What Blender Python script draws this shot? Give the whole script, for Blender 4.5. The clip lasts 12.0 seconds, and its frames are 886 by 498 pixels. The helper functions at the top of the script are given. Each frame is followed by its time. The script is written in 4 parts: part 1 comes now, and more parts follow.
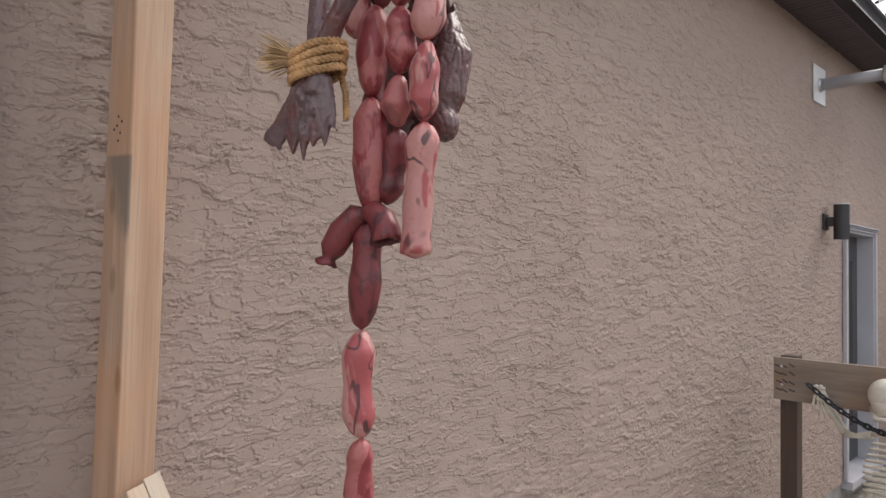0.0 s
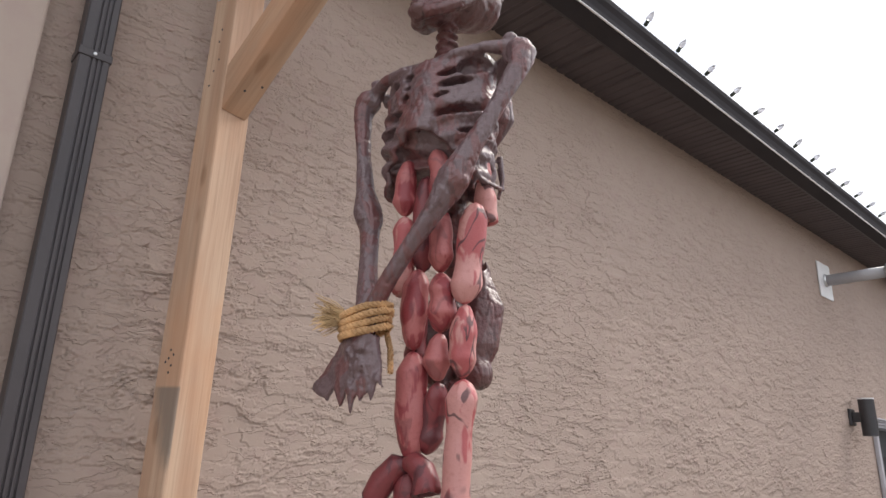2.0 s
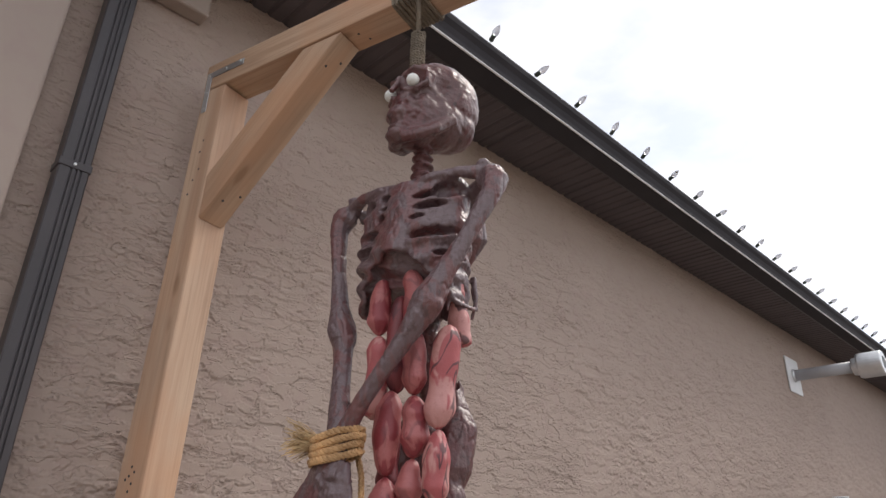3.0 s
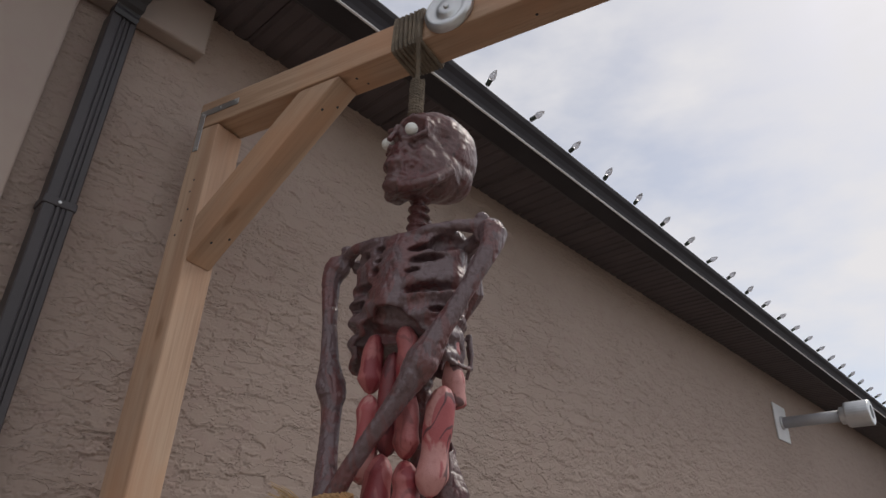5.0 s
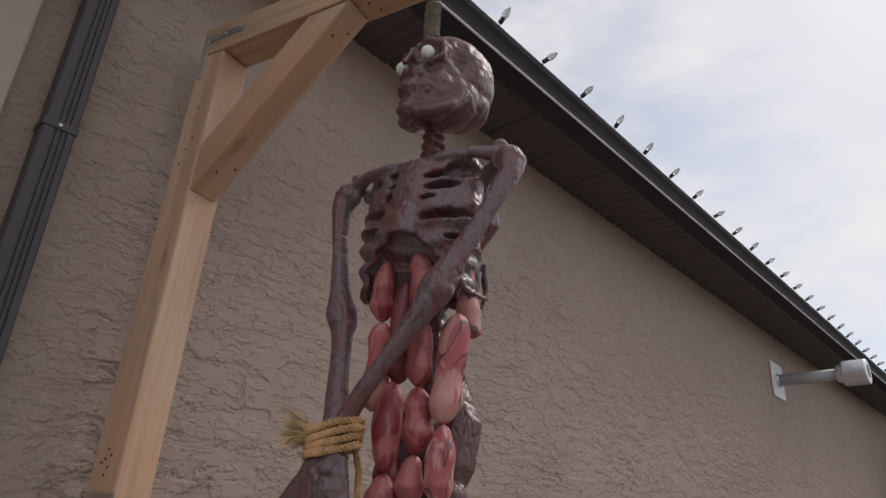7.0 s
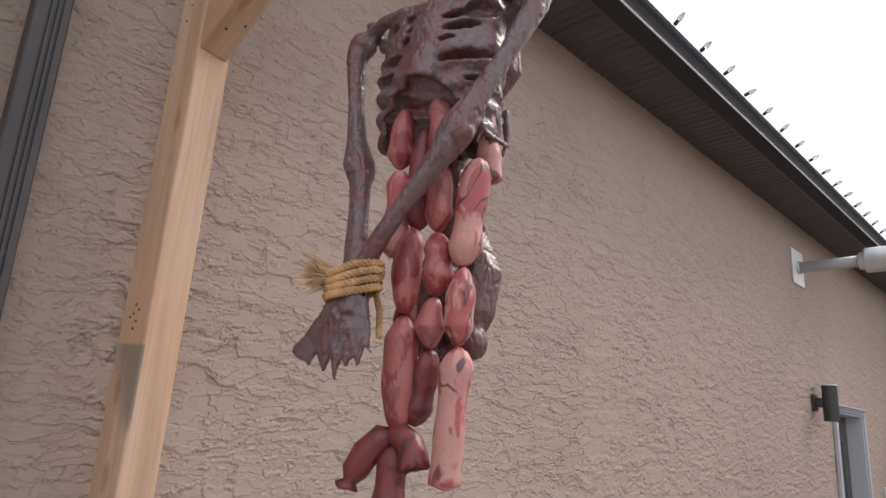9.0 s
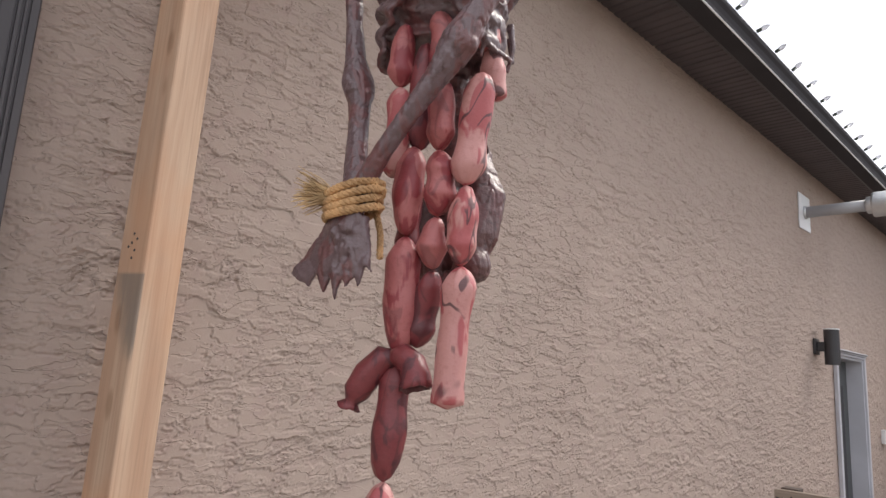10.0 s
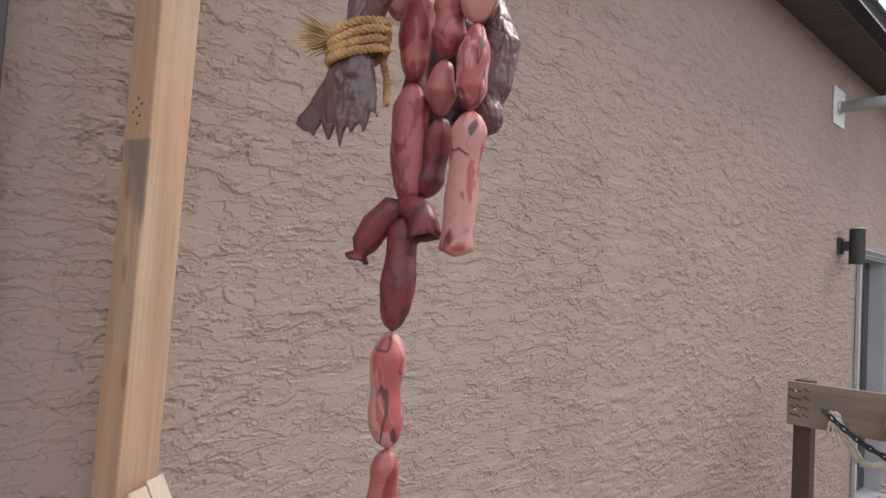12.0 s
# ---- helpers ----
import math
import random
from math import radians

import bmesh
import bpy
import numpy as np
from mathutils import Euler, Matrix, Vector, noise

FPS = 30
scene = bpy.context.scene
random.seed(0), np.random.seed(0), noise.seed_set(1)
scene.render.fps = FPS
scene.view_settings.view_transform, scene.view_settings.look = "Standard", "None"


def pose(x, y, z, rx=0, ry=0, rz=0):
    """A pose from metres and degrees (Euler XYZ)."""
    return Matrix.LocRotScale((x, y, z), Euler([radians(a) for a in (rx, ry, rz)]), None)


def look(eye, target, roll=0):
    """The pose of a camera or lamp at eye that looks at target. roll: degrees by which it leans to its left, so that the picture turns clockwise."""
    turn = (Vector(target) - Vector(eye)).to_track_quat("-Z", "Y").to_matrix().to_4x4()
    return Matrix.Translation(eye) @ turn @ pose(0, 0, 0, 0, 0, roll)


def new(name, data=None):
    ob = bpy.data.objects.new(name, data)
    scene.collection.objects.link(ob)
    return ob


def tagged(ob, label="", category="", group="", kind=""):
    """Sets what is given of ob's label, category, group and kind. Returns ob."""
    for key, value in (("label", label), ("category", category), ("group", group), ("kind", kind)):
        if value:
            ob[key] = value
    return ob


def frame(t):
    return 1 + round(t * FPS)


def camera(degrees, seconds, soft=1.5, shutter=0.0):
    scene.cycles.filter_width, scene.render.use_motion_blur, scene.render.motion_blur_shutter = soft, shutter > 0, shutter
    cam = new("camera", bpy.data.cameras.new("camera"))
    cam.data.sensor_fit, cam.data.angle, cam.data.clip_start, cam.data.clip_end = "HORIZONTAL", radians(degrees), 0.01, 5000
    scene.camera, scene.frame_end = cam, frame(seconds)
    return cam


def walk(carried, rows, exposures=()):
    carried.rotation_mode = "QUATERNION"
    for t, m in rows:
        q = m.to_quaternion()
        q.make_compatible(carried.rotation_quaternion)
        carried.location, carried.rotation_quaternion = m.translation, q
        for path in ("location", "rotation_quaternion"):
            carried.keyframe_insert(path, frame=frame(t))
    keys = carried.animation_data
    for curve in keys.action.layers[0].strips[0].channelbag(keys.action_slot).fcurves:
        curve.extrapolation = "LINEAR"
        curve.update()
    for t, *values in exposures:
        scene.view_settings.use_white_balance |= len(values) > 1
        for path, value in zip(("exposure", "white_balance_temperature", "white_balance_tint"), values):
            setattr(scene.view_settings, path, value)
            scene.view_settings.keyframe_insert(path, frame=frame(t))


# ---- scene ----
cam = camera(67.9, 12.0)
PATH = [
    (0, (0.097, 0.02, 1.502), (-1.343, 1.407, 1.57), 1.0),
    (0.5, (0.104, -0.012, 1.528), (-1.362, 1.333, 1.732), 1.4),
    (1, (0.112, -0.031, 1.551), (-1.361, 1.282, 1.876), 1.6),
    (1.5, (0.121, -0.053, 1.575), (-1.334, 1.243, 2.024), 1.4),
    (2, (0.142, -0.083, 1.61), (-1.266, 1.209, 2.2), 1.4),
    (2.5, (0.161, -0.1, 1.644), (-1.176, 1.189, 2.386), 1.2),
    (3, (0.166, -0.111, 1.667), (-1.123, 1.173, 2.496), 1.1),
    (3.5, (0.166, -0.118, 1.688), (-1.093, 1.158, 2.576), 1.7),
    (5.5, (0.136, -0.113, 1.723), (-1.095, 1.17, 2.639), 2.2),
    (6, (0.129, -0.112, 1.717), (-1.105, 1.183, 2.611), 2.4),
    (6.5, (0.105, -0.103, 1.704), (-1.136, 1.209, 2.565), 2.8),
    (7, (0.082, -0.091, 1.686), (-1.181, 1.235, 2.489), 3.2),
    (7.2, (0.069, -0.091, 1.677), (-1.206, 1.24, 2.455), 3.3),
    (8.8, (0.053, -0.057, 1.62), (-1.308, 1.313, 2.143), 3.7),
    (9, (0.046, -0.049, 1.612), (-1.316, 1.323, 2.125), 3.4),
    (9.5, (0.03, -0.029, 1.593), (-1.346, 1.352, 2.041), 3.2),
    (10, (0.023, -0.019, 1.57), (-1.363, 1.374, 1.94), 3.3),
    (10.5, (0.014, -0.009, 1.555), (-1.385, 1.39, 1.85), 3.4),
    (11, (0.009, -0.003, 1.548), (-1.402, 1.394, 1.784), 3.7),
    (11.5, (0.017, 0.008, 1.531), (-1.403, 1.403, 1.722), 3.7),
    (12, (0.007, 0.028, 1.485), (-1.435, 1.41, 1.584), 3.4),
]
EXPOSURES = [(0, 0.37), (1, 0.5), (2.5, 0.7), (3, 0.36), (3.5, -0.04), (5.3, -0.35), (6.5, -0.35), (7.2, -0.2), (8.8, 0.46), (9.5, 0.63), (12, 0.5)]
walk(cam, [(t, look(eye, target, roll)) for t, eye, target, roll in PATH], EXPOSURES)

GROUND = -0.30
WALL_X = -1.5

# ---- world and sun: bright overcast sky ----
world = bpy.data.worlds.new("world")
scene.world = world
world.use_nodes = True
wn, wl = world.node_tree.nodes, world.node_tree.links
wn.clear()
w_out = wn.new("ShaderNodeOutputWorld")
w_bg = wn.new("ShaderNodeBackground")
w_sky = wn.new("ShaderNodeTexSky")
w_sky.sky_type = "NISHITA"
w_sky.sun_disc = False
w_sky.sun_elevation, w_sky.sun_rotation = radians(48), radians(10)
w_gain = wn.new("ShaderNodeMix")
w_gain.data_type, w_gain.blend_type = "RGBA", "MULTIPLY"
w_gain.inputs[0].default_value = 1.0
w_gain.inputs[7].default_value = (0.13, 0.13, 0.13, 1)
w_tc = wn.new("ShaderNodeTexCoord")
w_map = wn.new("ShaderNodeMapping")
w_map.inputs["Scale"].default_value = (2.2, 2.2, 5.0)
w_noise = wn.new("ShaderNodeTexNoise")
w_noise.inputs["Scale"].default_value = 2.2
w_noise.inputs["Detail"].default_value = 6
w_noise.inputs["Roughness"].default_value = 0.5
w_ramp = wn.new("ShaderNodeValToRGB")
w_ramp.color_ramp.elements[0].position, w_ramp.color_ramp.elements[0].color = 0.33, (0.42, 0.42, 0.42, 1)
w_ramp.color_ramp.elements[1].position, w_ramp.color_ramp.elements[1].color = 0.68, (1, 1, 1, 1)
w_cloud = wn.new("ShaderNodeMix")
w_cloud.data_type = "RGBA"
w_cloud.inputs[7].default_value = (1.0, 0.98, 1.0, 1)
wl.new(w_tc.outputs["Generated"], w_map.inputs["Vector"])
wl.new(w_map.outputs["Vector"], w_noise.inputs["Vector"])
wl.new(w_noise.outputs["Fac"], w_ramp.inputs["Fac"])
wl.new(w_ramp.outputs["Color"], w_cloud.inputs[0])
wl.new(w_sky.outputs["Color"], w_gain.inputs[6])
wl.new(w_gain.outputs[2], w_cloud.inputs[6])
wl.new(w_cloud.outputs[2], w_bg.inputs["Color"])
w_dot = wn.new("ShaderNodeVectorMath")
w_dot.operation = "DOT_PRODUCT"
w_dot.inputs[1].default_value = (-0.40, 0.62, 0.67)
wl.new(w_tc.outputs["Generated"], w_dot.inputs[0])
w_glow = wn.new("ShaderNodeMapRange")
w_glow.inputs["From Min"].default_value, w_glow.inputs["From Max"].default_value = -0.6, 1.0
w_glow.inputs["To Min"].default_value, w_glow.inputs["To Max"].default_value = 1.14, 1.0
wl.new(w_dot.outputs["Value"], w_glow.inputs["Value"])
wl.new(w_glow.outputs["Result"], w_bg.inputs["Strength"])
wl.new(w_bg.outputs["Background"], w_out.inputs["Surface"])
sun_data = bpy.data.lights.new("sun", "SUN")
sun_data.energy, sun_data.angle, sun_data.color = 1.6, radians(20), (1.0, 0.93, 0.85)
sun = new("sun", sun_data)
sun.matrix_world = look((1.6, 6.0, 8), (-0.7, 0.7, 1))


# ---- materials ----
def material(name, colour, rough=0.6, metal=0.0):
    m = bpy.data.materials.new(name)
    m.use_nodes = True
    b = m.node_tree.nodes["Principled BSDF"]
    b.inputs["Base Color"].default_value = (*colour, 1)
    b.inputs["Roughness"].default_value = rough
    b.inputs["Metallic"].default_value = metal
    return m, m.node_tree.nodes, m.node_tree.links, b


def coords(n, l, scale=(1, 1, 1), kind="Object"):
    tc, mp = n.new("ShaderNodeTexCoord"), n.new("ShaderNodeMapping")
    mp.inputs["Scale"].default_value = scale
    l.new(tc.outputs[kind], mp.inputs["Vector"])
    return mp.outputs["Vector"]


def noise_of(n, l, vec, scale, detail=4, rough=0.5, distort=0.0):
    t = n.new("ShaderNodeTexNoise")
    t.inputs["Scale"].default_value, t.inputs["Detail"].default_value = scale, detail
    t.inputs["Roughness"].default_value, t.inputs["Distortion"].default_value = rough, distort
    l.new(vec, t.inputs["Vector"])
    return t.outputs["Fac"]


def ramp(n, l, fac, *stops):
    r = n.new("ShaderNodeValToRGB")
    e = r.color_ramp.elements
    while len(e) < len(stops):
        e.new(0.5)
    for i, (p, c) in enumerate(stops):
        e[i].position = p
        e[i].color = (*c, 1) if len(c) == 3 else c
    l.new(fac, r.inputs["Fac"])
    return r.outputs["Color"]


def mix(n, l, fac, a, b, how="MIX"):
    m = n.new("ShaderNodeMix")
    m.data_type, m.blend_type = "RGBA", how
    for sock, v in ((m.inputs[0], fac), (m.inputs[6], a), (m.inputs[7], b)):
        if isinstance(v, (int, float)):
            sock.default_value = v
        elif isinstance(v, tuple):
            sock.default_value = (*v, 1)
        else:
            l.new(v, sock)
    return m.outputs[2]


def calc(n, l, how, a, b, c=None):
    m = n.new("ShaderNodeMath")
    m.operation = how
    for sock, v in zip(m.inputs, (a, b, c)):
        if v is None:
            continue
        if isinstance(v, (int, float)):
            sock.default_value = v
        else:
            l.new(v, sock)
    return m.outputs[0]


def step(n, l, v, lo, hi):
    m = n.new("ShaderNodeMapRange")
    m.interpolation_type = "SMOOTHSTEP"
    m.inputs["From Min"].default_value, m.inputs["From Max"].default_value = lo, hi
    l.new(v, m.inputs["Value"])
    return m.outputs["Result"]


def bump(n, l, b, height, distance, strength=1.0):
    k = n.new("ShaderNodeBump")
    k.inputs["Strength"].default_value, k.inputs["Distance"].default_value = strength, distance
    l.new(height, k.inputs["Height"])
    l.new(k.outputs["Normal"], b.inputs["Normal"])


def stucco(name, colour, lace=False):
    """Painted stucco with a sandy grain."""
    m, n, l, b = material(name, colour, 0.9)
    b.inputs["Specular IOR Level"].default_value = 0.2
    base = coords(n, l)
    sand = noise_of(n, l, base, 420, 3, 0.7)
    soft = noise_of(n, l, base, 2.2, 5, 0.6)
    mid = noise_of(n, l, base, 14, 4, 0.6)
    tone = mix(n, l, soft, tuple(c * 0.92 for c in colour), tuple(min(1, c * 1.07) for c in colour))
    tone = mix(n, l, step(n, l, mid, 0.45, 0.75), tone, tuple(c * q for c, q in zip(colour, (0.97, 0.94, 0.96))))
    height = calc(n, l, "MULTIPLY", sand, 0.10)
    if lace:
        for size, at, tall in (((1, 9, 26), 0.52, 0.26),):
            f = noise_of(n, l, coords(n, l, size), 1.0, 4, 0.55, 0.35)
            height = calc(n, l, "ADD", height, calc(n, l, "MULTIPLY", step(n, l, f, at - 0.012, at + 0.006), tall))
            rim = calc(n, l, "ABSOLUTE", calc(n, l, "SUBTRACT", f, at + 0.012), 0.0)
            height = calc(n, l, "ADD", height, calc(n, l, "MULTIPLY", step(n, l, rim, 0.016, 0.0), tall * 0.7))
    l.new(tone, b.inputs["Base Color"])
    bump(n, l, b, height, 0.004)
    return m


def timber(name, light, dark, knots=True, smeared=False):
    """Sawn softwood with the grain along the object's own z."""
    m, n, l, b = material(name, light, 0.62)
    b.inputs["Specular IOR Level"].default_value = 0.3
    info = n.new("ShaderNodeObjectInfo")
    tc = n.new("ShaderNodeTexCoord")
    sh = n.new("ShaderNodeVectorMath")
    sh.operation = "ADD"
    sc = n.new("ShaderNodeMath")
    sc.operation = "MULTIPLY"
    sc.inputs[1].default_value = 17.0
    l.new(info.outputs["Random"], sc.inputs[0])
    l.new(tc.outputs["Object"], sh.inputs[0])
    l.new(sc.outputs[0], sh.inputs[1])
    def mapped(scale):
        mp = n.new("ShaderNodeMapping")
        mp.inputs["Scale"].default_value = scale
        l.new(sh.outputs[0], mp.inputs["Vector"])
        return mp.outputs["Vector"]
    wide = noise_of(n, l, mapped((14, 14, 1.0)), 1.0, 4, 0.55, 0.6)
    fine = noise_of(n, l, mapped((160, 160, 4)), 1.0, 3, 0.6, 0.2)
    patch = noise_of(n, l, mapped((5, 5, 2.6)), 1.0, 3, 0.5)
    tone = mix(n, l, step(n, l, wide, 0.35, 0.68), light, dark)
    tone = mix(n, l, calc(n, l, "MULTIPLY", step(n, l, fine, 0.45, 0.7), 0.35), tone, tuple(c * 0.7 for c in dark))
    tone = mix(n, l, calc(n, l, "MULTIPLY", step(n, l, patch, 0.45, 0.68), 0.65), tone, tuple(min(1, c * q) for c, q in zip(light, (1.02, 0.80, 0.66))))
    if knots:
        vo = n.new("ShaderNodeTexVoronoi")
        vo.inputs["Scale"].default_value = 1.0
        l.new(mapped((9, 9, 3.2)), vo.inputs["Vector"])
        kn = step(n, l, vo.outputs["Distance"], 0.13, 0.05)
        tone = mix(n, l, calc(n, l, "MULTIPLY", kn, 0.45), tone, (0.20, 0.10, 0.05))
    if smeared:
        sep = n.new("ShaderNodeSeparateXYZ")
        l.new(tc.outputs["Object"], sep.inputs[0])
        rag = calc(n, l, "MULTIPLY", calc(n, l, "SUBTRACT", noise_of(n, l, mapped((60, 60, 14)), 1.0, 4, 0.6), 0.5), 0.05)
        zz = calc(n, l, "ADD", sep.outputs["Z"], rag)
        top = step(n, l, sep.outputs["Z"], 2.042, 2.034)
        side = calc(n, l, "ADD", sep.outputs["X"], calc(n, l, "MULTIPLY", calc(n, l, "SUBTRACT", sep.outputs["Z"], 2.04), 0.42))
        low = calc(n, l, "MULTIPLY", step(n, l, zz, 1.84, 1.90), step(n, l, calc(n, l, "ADD", side, rag), -0.03, 0.03))
        front = step(n, l, sep.outputs["Y"], 0.006, 0.003)
        mask = calc(n, l, "MULTIPLY", calc(n, l, "MULTIPLY", top, low), calc(n, l, "MULTIPLY", front, 0.72))
        tone = mix(n, l, mask, tone, (0.17, 0.15, 0.13))
    l.new(tone, b.inputs["Base Color"])
    bump(n, l, b, calc(n, l, "ADD", fine, wide), 0.0012)
    return m


def painted(name, colour, rough=0.45, wear=0.12, metal=0.0, scale=30):
    m, n, l, b = material(name, colour, rough, metal)
    v = coords(n, l)
    big, small = noise_of(n, l, v, scale * 0.15, 4), noise_of(n, l, v, scale * 4, 3)
    tone = mix(n, l, step(n, l, big, 0.35, 0.7), tuple(c * (1 - wear) for c in colour), tuple(min(1, c * (1 + wear)) for c in colour))
    tone = mix(n, l, calc(n, l, "MULTIPLY", step(n, l, small, 0.58, 0.75), wear), tone, tuple(c * 0.5 for c in colour))
    l.new(tone, b.inputs["Base Color"])
    l.new(calc(n, l, "ADD", calc(n, l, "MULTIPLY", big, 0.2), rough - 0.1), b.inputs["Roughness"])
    bump(n, l, b, small, 0.0004)
    return m


def flesh(name, skin, raw, dark, rough, wet=0.0, mark=0.0):
    """Painted latex: blotches of two tones and dark brushed marks."""
    m, n, l, b = material(name, skin, rough)
    info = n.new("ShaderNodeObjectInfo")
    tc = n.new("ShaderNodeTexCoord")
    sc = calc(n, l, "MULTIPLY", info.outputs["Random"], 9.0)
    sh = n.new("ShaderNodeVectorMath")
    sh.operation = "ADD"
    l.new(tc.outputs["Object"], sh.inputs[0])
    l.new(sc, sh.inputs[1])
    v = sh.outputs[0]
    mp = n.new("ShaderNodeMapping")
    mp.inputs["Scale"].default_value = (1, 1, 0.45)
    l.new(v, mp.inputs["Vector"])
    big = noise_of(n, l, mp.outputs["Vector"], 26, 3, 0.5, 0.6)
    small = noise_of(n, l, v, 120, 4, 0.6)
    tone = mix(n, l, step(n, l, big, 0.50, 0.56), skin, raw)
    tone = mix(n, l, calc(n, l, "MULTIPLY", step(n, l, small, 0.5, 0.75), 0.35), tone, tuple(c * 0.75 for c in raw))
    if mark:
        st = noise_of(n, l, mp.outputs["Vector"], 20, 1, 0.3, 1.2)
        near = calc(n, l, "ABSOLUTE", calc(n, l, "SUBTRACT", st, 0.5), 0.0)
        some = step(n, l, noise_of(n, l, v, 17, 1, 0.3), 0.45, 0.52)
        line = calc(n, l, "MULTIPLY", calc(n, l, "MULTIPLY", step(n, l, near, 0.036, 0.016), some), mark)
        tone = mix(n, l, line, tone, dark)
    else:
        tone = mix(n, l, step(n, l, noise_of(n, l, v, 55, 4, 0.65), 0.52, 0.72), tone, dark)
    l.new(tone, b.inputs["Base Color"])
    b.inputs["Coat Weight"].default_value = wet
    b.inputs["Coat Roughness"].default_value = 0.22
    bump(n, l, b, calc(n, l, "ADD", calc(n, l, "MULTIPLY", small, 0.6), big), 0.0015 if not wet else 0.003)
    return m


STUCCO = stucco("stucco_lace", (0.425, 0.338, 0.290), True)
SMOOTH = stucco("stucco_smooth", (0.39, 0.320, 0.281))
PINE = timber("pine", (0.52, 0.360, 0.250), (0.37, 0.235, 0.155))
POST_PINE = timber("post_pine", (0.55, 0.390, 0.278), (0.44, 0.280, 0.190), True, True)
GREY_WOOD = timber("weathered_board", (0.30, 0.245, 0.20), (0.21, 0.165, 0.13), False)
DARK_WOOD = timber("dark_leg", (0.10, 0.075, 0.065), (0.06, 0.047, 0.04), False)
CUT = timber("cut_board", (0.52, 0.44, 0.35), (0.40, 0.33, 0.26), False)
CHARCOAL = painted("charcoal_metal", (0.046, 0.039, 0.042), 0.42, 0.12)
SOFFIT = painted("soffit_metal", (0.086, 0.070, 0.075), 0.6, 0.12)
GUTTER = painted("gutter_metal", (0.042, 0.039, 0.044), 0.75, 0.12)
GUTTER.node_tree.nodes["Principled BSDF"].inputs["Specular IOR Level"].default_value = 0.2
BLACK = painted("black_metal", (0.036, 0.034, 0.037), 0.5, 0.15)
SHINGLE = painted("shingle", (0.06, 0.055, 0.055), 0.95, 0.3, 0.0, 120)
WHITE = painted("white_paint", (0.74, 0.74, 0.75), 0.4, 0.04)
# White paint darkened and cooled: the door frame's shade is in its colour.
SHADED_WHITE = painted("shaded_white", (0.50, 0.50, 0.54), 0.45, 0.05)
DOOR = painted("door_grey", (0.055, 0.060, 0.062), 0.35, 0.15)
STEEL = painted("galvanised", (0.60, 0.61, 0.62), 0.34, 0.10, 0.85, 60)
PIPE = painted("plastic_grey", (0.36, 0.36, 0.38), 0.45, 0.06)
CONCRETE = painted("concrete", (0.32, 0.31, 0.29), 0.95, 0.15, 0.0, 40)
GRAVEL = painted("ground_dirt", (0.29, 0.26, 0.225), 0.95, 0.3, 0.0, 60)
BONE = painted("bone", (0.62, 0.58, 0.50), 0.55, 0.15, 0.0, 80)
CHAIN = painted("chain_metal", (0.045, 0.047, 0.055), 0.4, 0.2, 0.6)
SISAL = painted("sisal", (0.54, 0.325, 0.155), 0.85, 0.25, 0.0, 200)
TWINE = painted("olive_rope", (0.20, 0.165, 0.125), 0.85, 0.25, 0.0, 200)
FRAY = painted("fray", (0.57, 0.39, 0.20), 0.9, 0.25, 0.0, 200)
CORPSE = flesh("corpse_latex", (0.140, 0.091, 0.097), (0.155, 0.064, 0.064), (0.076, 0.038, 0.038), 0.38, 0.35)
SKULL = flesh("skull_latex", (0.125, 0.063, 0.062), (0.120, 0.042, 0.042), (0.050, 0.024, 0.024), 0.40, 0.25)
GUT_PALE = flesh("gut_pale", (0.53, 0.255, 0.235), (0.40, 0.095, 0.10), (0.075, 0.035, 0.04), 0.45, 0.0, 0.85)
GUT_RED = flesh("gut_red", (0.40, 0.125, 0.122), (0.25, 0.040, 0.048), (0.06, 0.022, 0.028), 0.42, 0.0, 0.35)
GUT_DARK = flesh("gut_dark", (0.20, 0.040, 0.045), (0.105, 0.026, 0.032), (0.035, 0.014, 0.018), 0.42, 0.0, 0.4)
EYEBALL = painted("eye_white", (0.78, 0.78, 0.74), 0.25, 0.06)
BULB = painted("bulb_plastic", (0.80, 0.80, 0.84), 0.22, 0.04)
BULB.node_tree.nodes["Principled BSDF"].inputs["Transmission Weight"].default_value = 0.55
GREEN = painted("cord_green", (0.03, 0.04, 0.032), 0.6, 0.1)


# ---- mesh helpers ----
def link(name, bm, mat, parent=None, label="", smooth=False, m=None):
    me = bpy.data.meshes.new(name)
    bmesh.ops.recalc_face_normals(bm, faces=bm.faces)
    bm.to_mesh(me)
    bm.free()
    for one in (mat if isinstance(mat, (list, tuple)) else [mat]):
        me.materials.append(one)
    if smooth:
        for p in me.polygons:
            p.use_smooth = True
    ob = new(name, me)
    if parent is not None:
        ob.parent = parent
    if m is not None:
        ob.matrix_basis = m
    if label:
        tagged(ob, label)
    return ob


def part(name, bm, mat, parent, label="", smooth=False, m=None):
    return link(name, bm, mat, parent, label, smooth, m)


def thing(name, m, label, category, group="", kind=""):
    ob = new(name)
    ob.matrix_basis = m
    return tagged(ob, label, category, group, kind)


